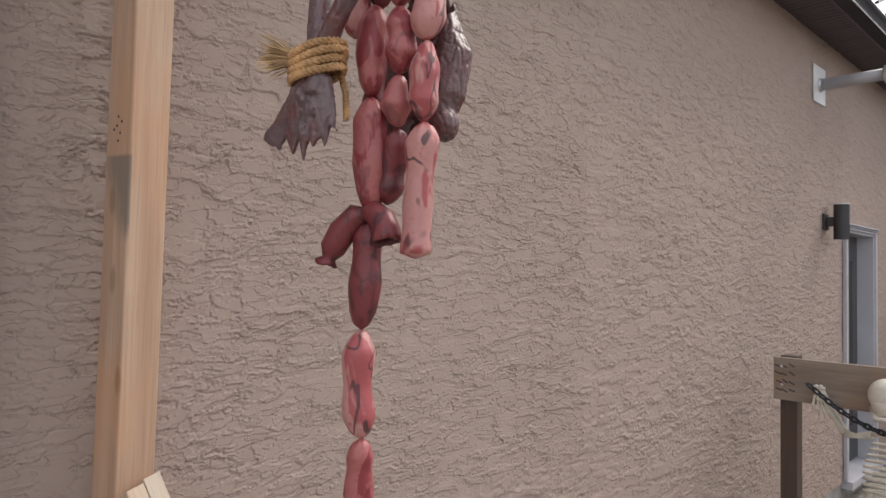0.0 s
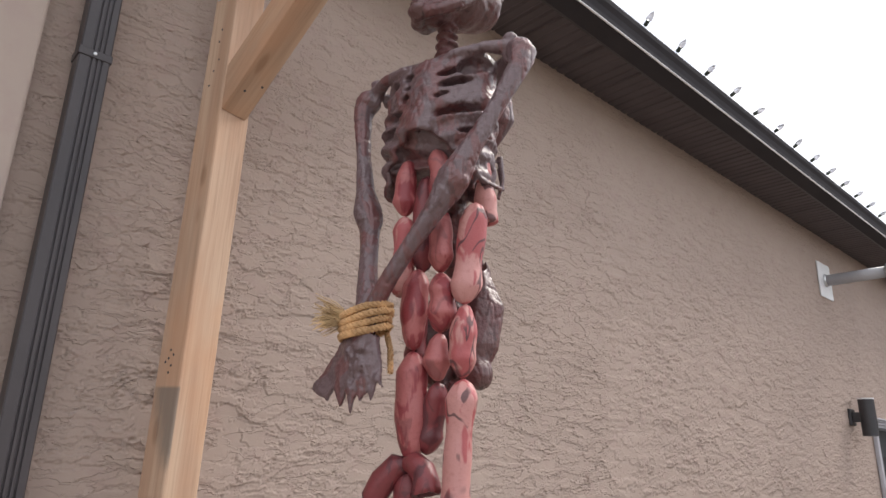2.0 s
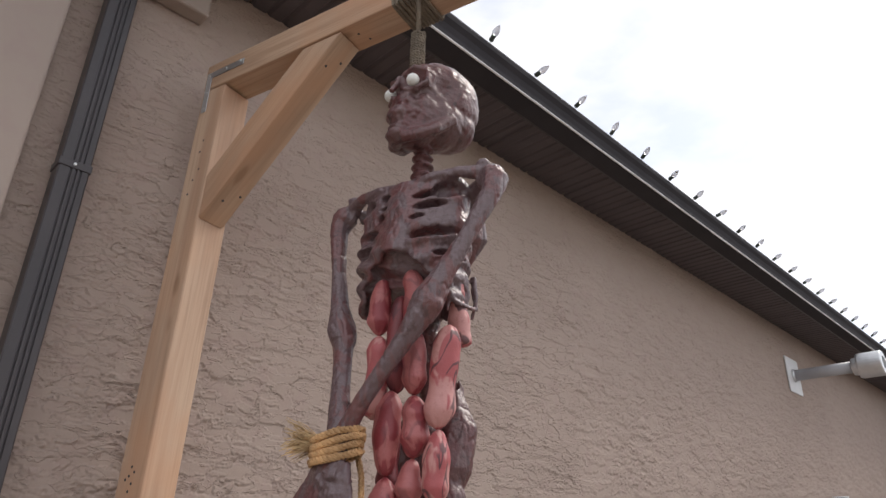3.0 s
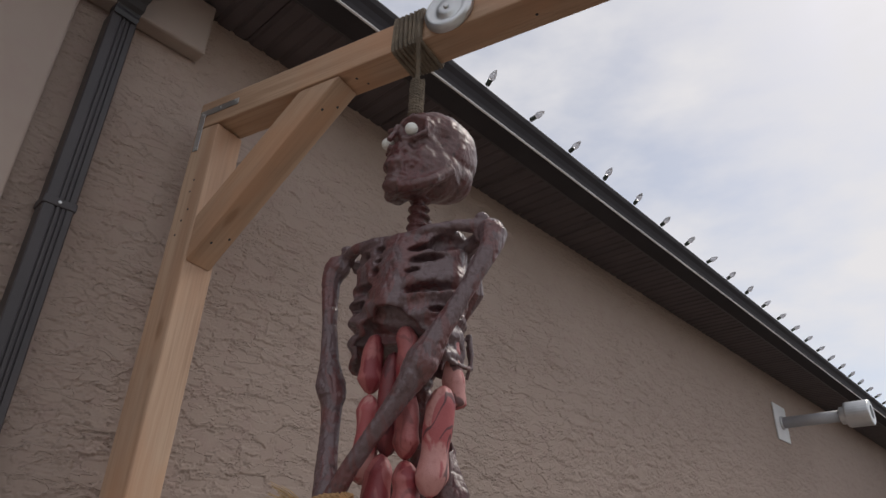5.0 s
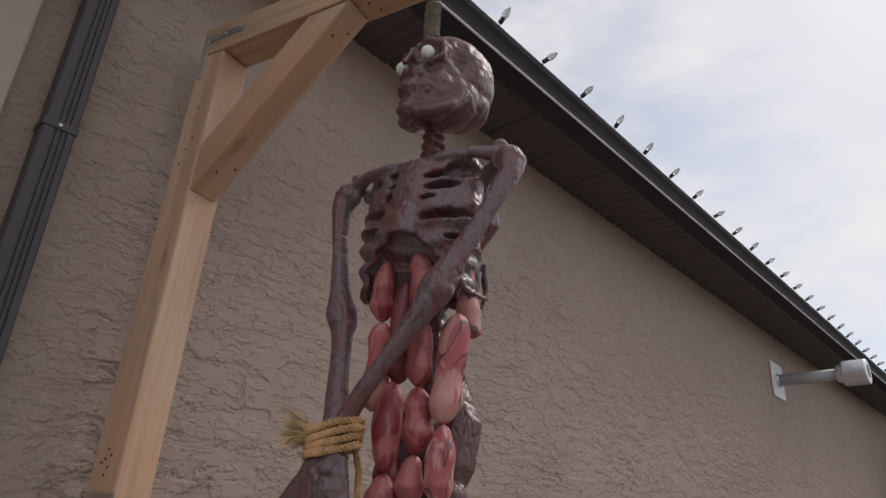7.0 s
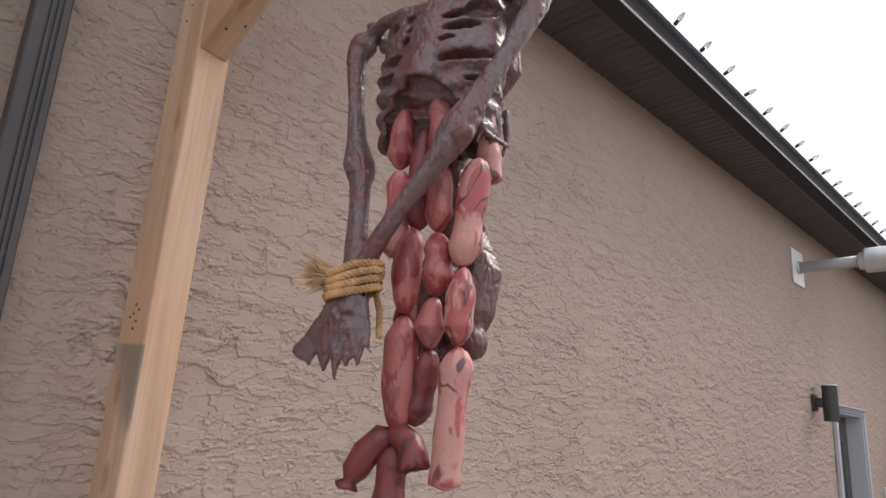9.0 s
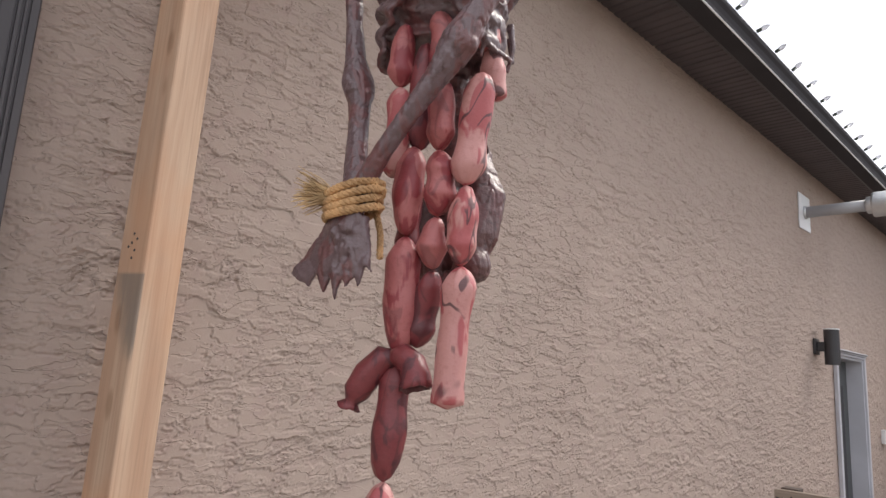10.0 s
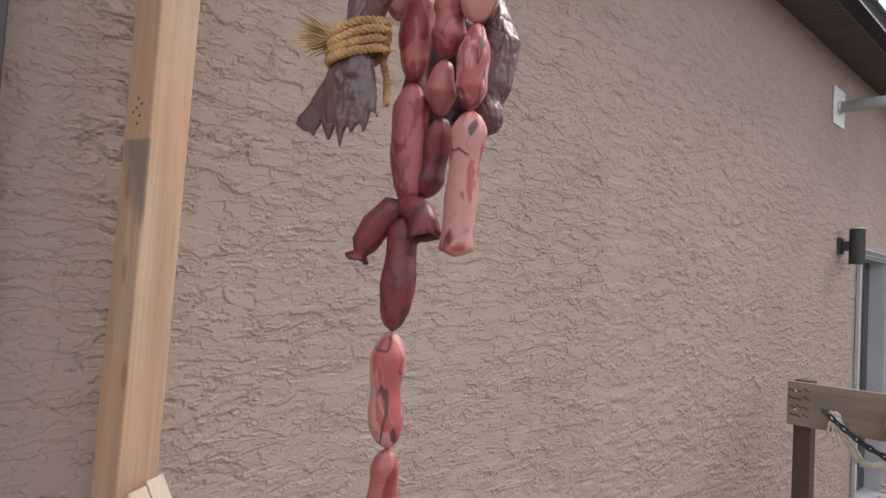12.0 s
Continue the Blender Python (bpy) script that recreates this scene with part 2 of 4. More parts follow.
def box(bm, lo, hi, bevel=0.0, m=None):
    r = bmesh.ops.create_cube(bm, size=1.0)
    vs = r["verts"]
    for v in vs:
        v.co = Vector([lo[i] + (v.co[i] + 0.5) * (hi[i] - lo[i]) for i in range(3)])
    if bevel:
        es = list({e for v in vs for e in v.link_edges})
        out = bmesh.ops.bevel(bm, geom=es, offset=bevel, segments=2, affect="EDGES", profile=0.5)
        vs = list({v for f in out["faces"] for v in f.verts} | {v for v in vs if v.is_valid})
    if m is not None:
        bmesh.ops.transform(bm, matrix=m, verts=vs)
    return vs


def tube(bm, pts, radii, sides=10, caps=True, squash=(1, 1), up=(0.13, 0.2, 1)):
    """A round limb through pts with a radius at each."""
    pts = [Vector(p) for p in pts]
    rings, ref = [], Vector(up)
    if isinstance(radii, (int, float)):
        radii = [radii] * len(pts)
    for i, p in enumerate(pts):
        d = (pts[min(i + 1, len(pts) - 1)] - pts[max(i - 1, 0)]).normalized()
        a = ref - d * ref.dot(d)
        if a.length < 1e-4:
            a = d.orthogonal()
        a.normalize()
        ref = a
        c = d.cross(a)
        rings.append([bm.verts.new(p + (a * math.cos(k) * squash[0] + c * math.sin(k) * squash[1]) * radii[i])
                      for k in (2 * math.pi * j / sides for j in range(sides))])
    for r, s in zip(rings, rings[1:]):
        for j in range(sides):
            bm.faces.new((r[j], r[(j + 1) % sides], s[(j + 1) % sides], s[j]))
    if caps:
        bm.faces.new(list(reversed(rings[0])))
        bm.faces.new(rings[-1])
    return rings


def lathe(bm, profile, sides=20, m=None):
    """A turned shape round z from (radius, height) pairs, closed at the ends."""
    rings = []
    for r, z in profile:
        rings.append([bm.verts.new((r * math.cos(2 * math.pi * j / sides), r * math.sin(2 * math.pi * j / sides), z)) for j in range(sides)])
    for a, c in zip(rings, rings[1:]):
        for j in range(sides):
            bm.faces.new((a[j], a[(j + 1) % sides], c[(j + 1) % sides], c[j]))
    bm.faces.new(list(reversed(rings[0])))
    bm.faces.new(rings[-1])
    if m is not None:
        bmesh.ops.transform(bm, matrix=m, verts=[v for r in rings for v in r])


def ball(bm, centre, radii, turn=None, seg=16):
    r = bmesh.ops.create_uvsphere(bm, u_segments=seg, v_segments=max(6, seg // 2 + 2), radius=1.0)
    m = Matrix.Translation(centre) @ (turn.to_4x4() if turn is not None else Matrix.Identity(4)) @ Matrix.Diagonal((*radii, 1))
    bmesh.ops.transform(bm, matrix=m, verts=r["verts"])
    return r["verts"]


def extrude_profile(bm, outline, y0, y1):
    """A closed outline in x and z, drawn out along y."""
    a = [bm.verts.new((x, y0, z)) for x, z in outline]
    c = [bm.verts.new((x, y1, z)) for x, z in outline]
    n = len(outline)
    for i in range(n):
        bm.faces.new((a[i], a[(i + 1) % n], c[(i + 1) % n], c[i]))
    bm.faces.new(list(reversed(a)))
    bm.faces.new(c)


def rope(bm, pts, radius, pitch=0.03, strands=3, sides=6):
    """A laid rope of twisted strands along pts."""
    pts = [Vector(p) for p in pts]
    fine = []
    for a, b in zip(pts, pts[1:]):
        k = max(1, int((b - a).length / (pitch / 6)))
        fine += [a.lerp(b, j / k) for j in range(k)]
    fine.append(pts[-1])
    ref, run, frames = Vector((0.3, 0.4, 0.8)), 0.0, []
    for i, p in enumerate(fine):
        d = (fine[min(i + 1, len(fine) - 1)] - fine[max(i - 1, 0)]).normalized()
        a = ref - d * ref.dot(d)
        a.normalize()
        ref = a
        if i:
            run += (p - fine[i - 1]).length
        frames.append((p, a, d.cross(a), run))
    for s in range(strands):
        path = []
        for p, a, c, run in frames:
            k = 2 * math.pi * (run / pitch + s / strands)
            path.append(p + (a * math.cos(k) + c * math.sin(k)) * radius * 0.5)
        tube(bm, path, radius * 0.58, sides)


# ---- ground and house ----
bm = bmesh.new()
bmesh.ops.create_grid(bm, x_segments=2, y_segments=2, size=400)
for v in bm.verts:
    v.co.z = GROUND
tagged(link("ground", bm, GRAVEL), "bare brown packed dirt ground beside the house", "ground", kind="structure")

DOOR_Y0, DOOR_Y1, DOOR_Z0, DOOR_Z1 = 6.11, 6.97, -0.12, 1.90
bm = bmesh.new()
for y0, y1, z0, z1 in ((-7, DOOR_Y0, -0.14, 3.6), (DOOR_Y1, 13, -0.14, 3.6), (DOOR_Y0, DOOR_Y1, DOOR_Z1, 3.6)):
    box(bm, (WALL_X - 0.25, y0, z0), (WALL_X, y1, z1))
for v in bm.verts:
    if v.co.x > WALL_X - 0.01:
        v.co.x -= 0.005
wall = tagged(link("wall_east", bm, STUCCO), "beige house wall in rough trowelled lace stucco", "wall", kind="structure")


def lattice(seed):
    return np.random.RandomState(seed).rand(256, 256)


def value_noise(table, u, v):
    iu, iv = np.floor(u).astype(int), np.floor(v).astype(int)
    fu, fv = u - iu, v - iv
    fu, fv = fu * fu * fu * (fu * (fu * 6 - 15) + 10), fv * fv * fv * (fv * (fv * 6 - 15) + 10)
    a, b = table[iu % 256, iv % 256], table[(iu + 1) % 256, iv % 256]
    c, d = table[iu % 256, (iv + 1) % 256], table[(iu + 1) % 256, (iv + 1) % 256]
    return (a * (1 - fu) + b * fu) * (1 - fv) + (c * (1 - fu) + d * fu) * fv


def fbm(table, u, v, octaves, gain):
    total, weight, amp = 0, 0, 1.0
    for k in range(octaves):
        total = total + amp * value_noise(table, u * 2 ** k + 17.3 * k, v * 2 ** k + 9.1 * k)
        weight += amp
        amp *= gain
    return total / weight


def smooth(x, lo, hi):
    t = np.clip((x - lo) / (hi - lo), 0, 1)
    return t * t * (3 - 2 * t)


TABLES = [lattice(k) for k in range(8)]


def lace_height(y, z):
    """Trowelled lace: raised flats with a lip, their edges ragged and mostly level."""
    wy = y + 0.030 * (fbm(TABLES[5], y * 11, z * 11, 3, 0.5) - 0.5)
    wz = z + 0.034 * (fbm(TABLES[6], y * 9 + 40, z * 9, 3, 0.5) - 0.5)
    gate = smooth(fbm(TABLES[3], y * 4, z * 6, 3, 0.5), 0.36, 0.58)
    h = np.zeros_like(y)
    for table, su, sv, at, g, tall in ((0, 10.0, 36, 0.50, 1.0, 0.0016), (1, 15.0, 52, 0.53, gate, 0.0014), (2, 9.0, 30, 0.54, 1.0, 0.0018)):
        f = fbm(TABLES[table], wy * su + 31 * table, wz * sv, 4, 0.52)
        edge = smooth(f, at - 0.008, at + 0.008)
        lip = np.exp(-((f - at - 0.011) / 0.011) ** 2) - 1.2 * np.exp(-((f - at + 0.013) / 0.011) ** 2)
        h += g * (tall * edge + 0.0022 * lip)
    h *= 0.80 + 0.60 * smooth(y, 1.4, 3.4)
    return h + 0.0007 * fbm(TABLES[4], y * 45, z * 45, 3, 0.6)


def stucco_sheet(y0, y1, z0, z1, grain):
    ny, nz = int((y1 - y0) / grain) + 1, int((z1 - z0) / grain) + 1
    yy, zz = np.meshgrid(np.linspace(y0, y1, ny), np.linspace(z0, z1, nz))
    co = np.stack([WALL_X - 0.003 + lace_height(yy, zz), yy, zz], -1).reshape(-1, 3).astype(np.float32)
    i = np.arange((nz - 1) * ny).reshape(nz - 1, ny)[:, :-1].ravel()
    quads = np.stack([i, i + 1, i + ny + 1, i + ny], -1).astype(np.int32)
    me = bpy.data.meshes.new("stucco_coat")
    me.vertices.add(len(co))
    me.vertices.foreach_set("co", co.ravel())
    me.loops.add(quads.size)
    me.loops.foreach_set("vertex_index", quads.ravel())
    me.polygons.add(len(quads))
    me.polygons.foreach_set("loop_start", np.arange(0, quads.size, 4, dtype=np.int32))
    me.update(calc_edges=True)
    me.polygons.foreach_set("use_smooth", np.ones(len(quads), dtype=bool))
    me.materials.append(STUCCO)
    ob = new("stucco_coat", me)
    ob.parent = wall
    return ob


stucco_sheet(0.105, 2.40, 0.75, 3.335, 0.0028)
stucco_sheet(0.105, 2.40, -0.14, 0.75, 0.0055)
stucco_sheet(2.40, 6.06, -0.14, 3.335, 0.0050)
stucco_sheet(6.06, 8.6, 1.955, 3.335, 0.010)
stucco_sheet(7.02, 8.6, -0.14, 1.955, 0.012)
bm = bmesh.new()
box(bm, (WALL_X - 0.25, -7, GROUND - 0.1), (WALL_X - 0.012, 13, -0.14))
tagged(link("foundation", bm, CONCRETE), "grey parged concrete foundation under the stucco", "foundation", kind="structure")
bm = bmesh.new()
box(bm, (WALL_X, -7, GROUND), (WALL_X + 0.06, 0.112, 3.328), 0.008)
tagged(link("trim_pilaster", bm, SMOOTH), "smooth beige stucco pilaster standing proud of the wall", "wall trim", kind="structure")
bm = bmesh.new()
box(bm, (WALL_X, 0.116, 3.133), (WALL_X + 0.06, 0.462, 3.328), 0.008)
tagged(link("trim_frieze", bm, SMOOTH), "smooth beige stucco block under the soffit", "wall trim", kind="structure")
bm = bmesh.new()
for lo, hi in (((-9, -7.0, GROUND), (-1.75, -6.8, 3.5)), ((-9, 12.8, GROUND), (-1.75, 13.0, 3.5)), ((-9.2, -7.0, GROUND), (-9, 13.0, 3.5))):
    box(bm, lo, hi)
tagged(link("wall_back", bm, SMOOTH), "plain beige outer walls closing the house", "wall", kind="structure")

# Plain board fences, added out of view to shade the wall and close the yard.
for fence_name, lo, hi in (("wall_fence_far", (-1.4, 9.2, GROUND), (5.0, 9.26, 3.2)), ("wall_fence_side", (5.0, -7.0, GROUND), (5.06, 9.26, 1.6))):
    bm = bmesh.new()
    box(bm, lo, hi, 0.004)
    tagged(link(fence_name, bm, GREY_WOOD), "plain weathered board fence added out of view to block sky light", "fence", kind="structure")

# Roof, fascia, soffit and gutter.
SOFFIT_Z, EAVE_X = 3.33, -1.20
roof = thing("roof", pose(0, 0, 0), "dark shingled roof slope above the eave", "roof", kind="structure")
bm = bmesh.new()
a, c = (-1.13, 3.43), (-5.3, 4.7)
extrude_profile(bm, [(a[0], a[1]), (c[0], c[1]), (c[0], c[1] + 0.03), (a[0], a[1] + 0.03)], -7.3, 13.3)
extrude_profile(bm, [(-9.5, 3.43), (c[0], c[1]), (c[0], c[1] + 0.03), (-9.5, 3.46)], -7.3, 13.3)
part("roof_slab", bm, SHINGLE, roof)
bm = bmesh.new()
box(bm, (EAVE_X - 0.02, -7.3, 3.31), (EAVE_X, 13.3, 3.45), 0.003)
part("fascia", bm, CHARCOAL, roof)

soffit = thing("soffit", pose(0, 0, SOFFIT_Z), "dark brown vented metal soffit under the eave", "soffit", kind="structure")
PANEL = 0.30
bm = bmesh.new()
prof = []
for k in range(5):
    y = k * 0.06
    prof += [(y, 0.0), (y + 0.008, 0.006), (y + 0.014, 0.006), (y + 0.022, 0.0)]
prof.append((PANEL - 0.004, 0.0))
lowr = [[bm.verts.new((x, y, z)) for y, z in prof] for x in (WALL_X, EAVE_X - 0.02)]
topr = [[bm.verts.new((x, y, 0.02)) for y, z in prof] for x in (WALL_X, EAVE_X - 0.02)]
for i in range(len(prof) - 1):
    bm.faces.new((lowr[0][i], lowr[0][i + 1], lowr[1][i + 1], lowr[1][i]))
    bm.faces.new((topr[0][i], topr[1][i], topr[1][i + 1], topr[0][i + 1]))
first = part("panel", bm, SOFFIT, soffit, m=pose(0, -7.2, 0))
for k in range(1, 68):
    ob = new("panel", first.data)
    ob.parent = soffit
    ob.matrix_basis = pose(0, -7.2 + k * PANEL, 0)

gutter = thing("gutter", pose(0, 0, 0), "charcoal metal rain gutter along the eave", "gutter", kind="structure")
bm = bmesh.new()
outer = [(-1.197, 3.40), (-1.197, 3.298), (-1.115, 3.298), (-1.106, 3.304), (-1.104, 3.33), (-1.096, 3.352), (-1.082, 3.368), (-1.078, 3.384), (-1.080, 3.392), (-1.089, 3.392)]
inner = [(-1.091, 3.387), (-1.085, 3.382), (-1.088, 3.370), (-1.100, 3.355), (-1.109, 3.332), (-1.112, 3.306), (-1.190, 3.306), (-1.190, 3.40)]
extrude_profile(bm, outer + inner, -7.25, 13.25)
part("trough", bm, GUTTER, gutter)
# White strip stands in for the bright highlight along the gutter's bottom edge.
bm = bmesh.new()
extrude_profile(bm, [(-1.1075, 3.2970), (-1.1025, 3.2985), (-1.1010, 3.3030), (-1.1045, 3.3040)], -7.25, 13.25)
part("lip_highlight", bm, WHITE, gutter, "white strip painting the highlight on the gutter's lower lip")

# Downspout with its elbow, joint bands and ribs.
spout = thing("downspout", pose(-1.446, 0.221, GROUND), "charcoal ribbed metal downspout strapped to the wall", "downspout")
SP = 3.40
bm = bmesh.new()
w, d = 0.031, 0.029
face = [(-w, d), (-0.010, d), (-0.0085, d - 0.004), (-0.006, d - 0.004), (-0.0045, d), (0.002, d), (0.0035, d - 0.004), (0.006, d - 0.004), (0.0075, d), (0.0125, d), (0.014, d - 0.004), (0.0165, d - 0.004), (0.018, d), (w, d), (w + 0.003, d - 0.003), (w + 0.003, -d), (-w - 0.003, -d), (-w - 0.003, d - 0.003)]
rings = [[bm.verts.new((dep, lat, z)) for lat, dep in face] for z in (0.06, SP - 0.02)]
k = len(face)
for i in range(k):
    bm.faces.new((rings[0][i], rings[0][(i + 1) % k], rings[1][(i + 1) % k], rings[1][i]))
bm.faces.new(rings[0])
bm.faces.new(rings[1])
part("pipe", bm, CHARCOAL, spout)
for z in (1.715, 2.787):
    bm = bmesh.new()
    box(bm, (-0.033, -0.0375, z - 0.011), (0.0315, 0.0375, z + 0.011), 0.003)
    band = part("band", bm, CHARCOAL, spout)
    bm = bmesh.new()
    lathe(bm, [(0.0045, 0), (0.0045, 0.0015), (0.003, 0.0028)], 10, pose(0.0315, -0.002, z, 0, 90, 0))
    part("screw", bm, STEEL, band, "small bright steel screw")
bm = bmesh.new()
path = []
for q in range(24):
    f = q / 23
    path.append((0.005 + 0.30 * max(0, f - 0.15), 0.0 + 0.02 * f, SP - 0.025 + 0.30 * f))
tube(bm, path, [0.040 + (0.004 if i % 2 else 0) for i in range(24)], 4, True, (1.05, 1.1), up=(1, 1, 0))
part("elbow", bm, BLACK, spout, "black corrugated elbow to the gutter")

# String of bulbs clipped on the gutter.
lights = thing("string_lights", pose(-1.080, 0, 3.392), "unlit clear cone bulbs clipped along the gutter", "string lights")
bm = bmesh.new()
rng = random.Random(5)
cord = []
for k in range(200):
    y = -0.2 + k * 0.06
    cord.append((-0.006 + 0.002 * math.sin(k * 1.7), y, 0.002 + 0.0015 * math.sin(k * 1.31) * math.sin(k * 0.23)))
tube(bm, cord, 0.0022, 5)
part("cord", bm, GREEN, lights)
bm = bmesh.new()
lathe(bm, [(0.0105, 0.014), (0.0135, 0.022), (0.0125, 0.032), (0.0085, 0.044), (0.003, 0.053), (0.0006, 0.056)], 12)
bulb = bm
holder_bm = bmesh.new()
lathe(holder_bm, [(0.0075, -0.012), (0.0095, -0.008), (0.0095, 0.014), (0.007, 0.0145)], 10)
clip_bm = bmesh.new()
tube(clip_bm, [(0, 0, -0.010), (0.006, 0, -0.024), (0.002, 0, -0.034), (-0.006, 0, -0.030)], 0.0022, 6)
bulb_mesh = part("bulb", bulb, BULB, lights, "clear faceted cone bulb", True)
holder_mesh = part("holder", holder_bm, GREEN, bulb_mesh)
clip_mesh = part("clip", clip_bm, WHITE, bulb_mesh, "white plastic clip")
base_m = lambda y: pose(0.010, y, 0.016, rng.uniform(-8, 8), rng.uniform(56, 72), rng.uniform(-14, 14))
bulb_mesh.matrix_basis = base_m(-0.034)
for k in range(1, 38):
    b2 = new("bulb", bulb_mesh.data)
    b2.parent = lights
    b2.matrix_basis = base_m(-0.034 + k * 0.2785)
    tagged(b2, "clear faceted cone bulb")
    for name, src in (("holder", holder_mesh), ("clip", clip_mesh)):
        h2 = new(name, src.data)
        h2.parent = b2

# Vent pipe through the wall.
vent = thing("vent_pipe", pose(WALL_X, 5.465, 2.955), "grey plastic vent pipe through a white wall plate", "vent pipe")
bm = bmesh.new()
box(bm, (0.002, -0.135, -0.14), (0.012, 0.135, 0.14), 0.003)
part("plate", bm, WHITE, vent, "square white plate with worn paint")
bm = bmesh.new()
lathe(bm, [(0.043, 0.012), (0.043, 0.46), (0.039, 0.46)], 24, pose(0, 0, 0, 0, 90, 0))
part("pipe", bm, PIPE, vent, "", True)
bm = bmesh.new()
lathe(bm, [(0.052, 0.012), (0.052, 0.022), (0.044, 0.03)], 24, pose(0, 0, 0, 0, 90, 0))
part("collar", bm, STEEL, vent, "dull metal collar")
bm = bmesh.new()
lathe(bm, [(0.046, 0.425), (0.062, 0.43), (0.064, 0.44), (0.064, 0.462), (0.088, 0.468), (0.092, 0.48), (0.092, 0.625), (0.088, 0.632), (0.05, 0.634), (0.05, 0.60)], 28, pose(0, 0, 0, 0, 90, 0))
part("cap", bm, STEEL, vent, "shiny round metal vent cap")

# Wall lantern.
lamp = thing("wall_lamp", pose(WALL_X, 5.60, 1.93), "black cylinder up-down wall lamp, unlit", "wall lamp")
bm = bmesh.new()
box(bm, (0.002, -0.055, -0.06), (0.02, 0.055, 0.06), 0.004)
part("backplate", bm, BLACK, lamp)
bm = bmesh.new()
box(bm, (0.02, -0.028, -0.035), (0.075, 0.028, 0.035), 0.004)
part("arm", bm, BLACK, lamp)
bm = bmesh.new()
lathe(bm, [(0.047, -0.135), (0.053, -0.135), (0.053, 0.130), (0.047, 0.130), (0.047, 0.09)], 28, pose(0.118, 0, 0))
part("body", bm, BLACK, lamp)
bm = bmesh.new()
lathe(bm, [(0.0545, 0.126), (0.0545, 0.136), (0.050, 0.136)], 28, pose(0.118, 0, 0))
part("rim", bm, WHITE, lamp, "pale metal rim")

# Side door in its white frame.
door = thing("door_1", pose(0, 0, 0), "dark grey house door deep in a white frame", "door", kind="structure")
for name, lo, hi in (("jamb", (-1.70, DOOR_Y0 - 0.0, DOOR_Z0), (-1.485, DOOR_Y0 + 0.02, DOOR_Z1)), ("jamb", (-1.70, DOOR_Y1 - 0.02, DOOR_Z0), (-1.485, DOOR_Y1, DOOR_Z1)), ("head", (-1.70, DOOR_Y0 + 0.02, DOOR_Z1 - 0.02), (-1.485, DOOR_Y1 - 0.02, DOOR_Z1))):
    bm = bmesh.new()
    box(bm, lo, hi, 0.002)
    part(name, bm, SHADED_WHITE, door)
for y0, y1 in ((DOOR_Y0 - 0.045, DOOR_Y0 + 0.004), (DOOR_Y1 - 0.004, DOOR_Y1 + 0.045)):
    bm = bmesh.new()
    box(bm, (-1.498, y0, -0.15), (-1.468, y1, DOOR_Z1 + 0.045), 0.004)
    part("casing", bm, SHADED_WHITE, door)
for k, (z0, z1, x) in enumerate(((0.0, 0.02, -1.470), (0.022, 0.034, -1.460), (0.036, 0.05, -1.448))):
    bm = bmesh.new()
    box(bm, (-1.498, DOOR_Y0 - 0.046, DOOR_Z1 + z0), (x, DOOR_Y1 + 0.046, DOOR_Z1 + z1), 0.003)
    part("head_moulding", bm, SHADED_WHITE, door)
bm = bmesh.new()
box(bm, (-1.66, DOOR_Y0 + 0.022, DOOR_Z0 + 0.01), (-1.615, DOOR_Y1 - 0.022, DOOR_Z1 - 0.022), 0.003)
slab = part("door_slab", bm, DOOR, door)
bm = bmesh.new()
box(bm, (-1.614, DOOR_Y0 + 0.20, 0.20), (-1.607, DOOR_Y1 - 0.20, 1.66), 0.002)
part("panel", bm, BLACK, slab, "black glazed strip")
bm = bmesh.new()
box(bm, (-1.72, DOOR_Y0 - 0.045, -0.19), (-1.43, DOOR_Y1 + 0.045, -0.122), 0.006)
part("sill", bm, SHADED_WHITE, door)

outlet = thing("outlet_cover", pose(WALL_X, 7.62, 1.21), "small white weatherproof outlet cover on the stucco", "outlet cover")
bm = bmesh.new()
box(bm, (0.001, -0.05, -0.065), (0.04, 0.05, 0.065), 0.006)
part("cover", bm, WHITE, outlet)
bm = bmesh.new()
box(bm, (0.04, -0.03, -0.05), (0.046, 0.03, 0.03), 0.002)
part("flap", bm, PIPE, outlet)

# ---- the gallows ----
G = 13.64
gallows = thing("gallows", pose(-1.3332, 0.4949, GROUND, 0, 0, G), "raw pine timber gallows with braced arm", "gallows")
S = 0.089
H = lambda z: z - GROUND
BEAM_Z = 2.834  # underside
POST_M = pose(-S - 0.0665, 0.0168, 0, 0.42, 1.66, 0)  # the post leans a little


def timber_part(name, length, m, mat=PINE, size=(S, S), label="", ends=None):
    bm = bmesh.new()
    vs = box(bm, (0, 0, 0), (size[0], size[1], length), 0.004)
    if ends:
        ends(vs, length)
    return part(name, bm, mat, gallows, label, m=m)


post = timber_part("post", H(BEAM_Z) - 0.002, POST_M, POST_PINE, label="pale pine post with nail holes and dark smears")
beam = timber_part("beam", 1.75, pose(-S + 0.024, -0.006, H(BEAM_Z) + S, 0, 90, 0))


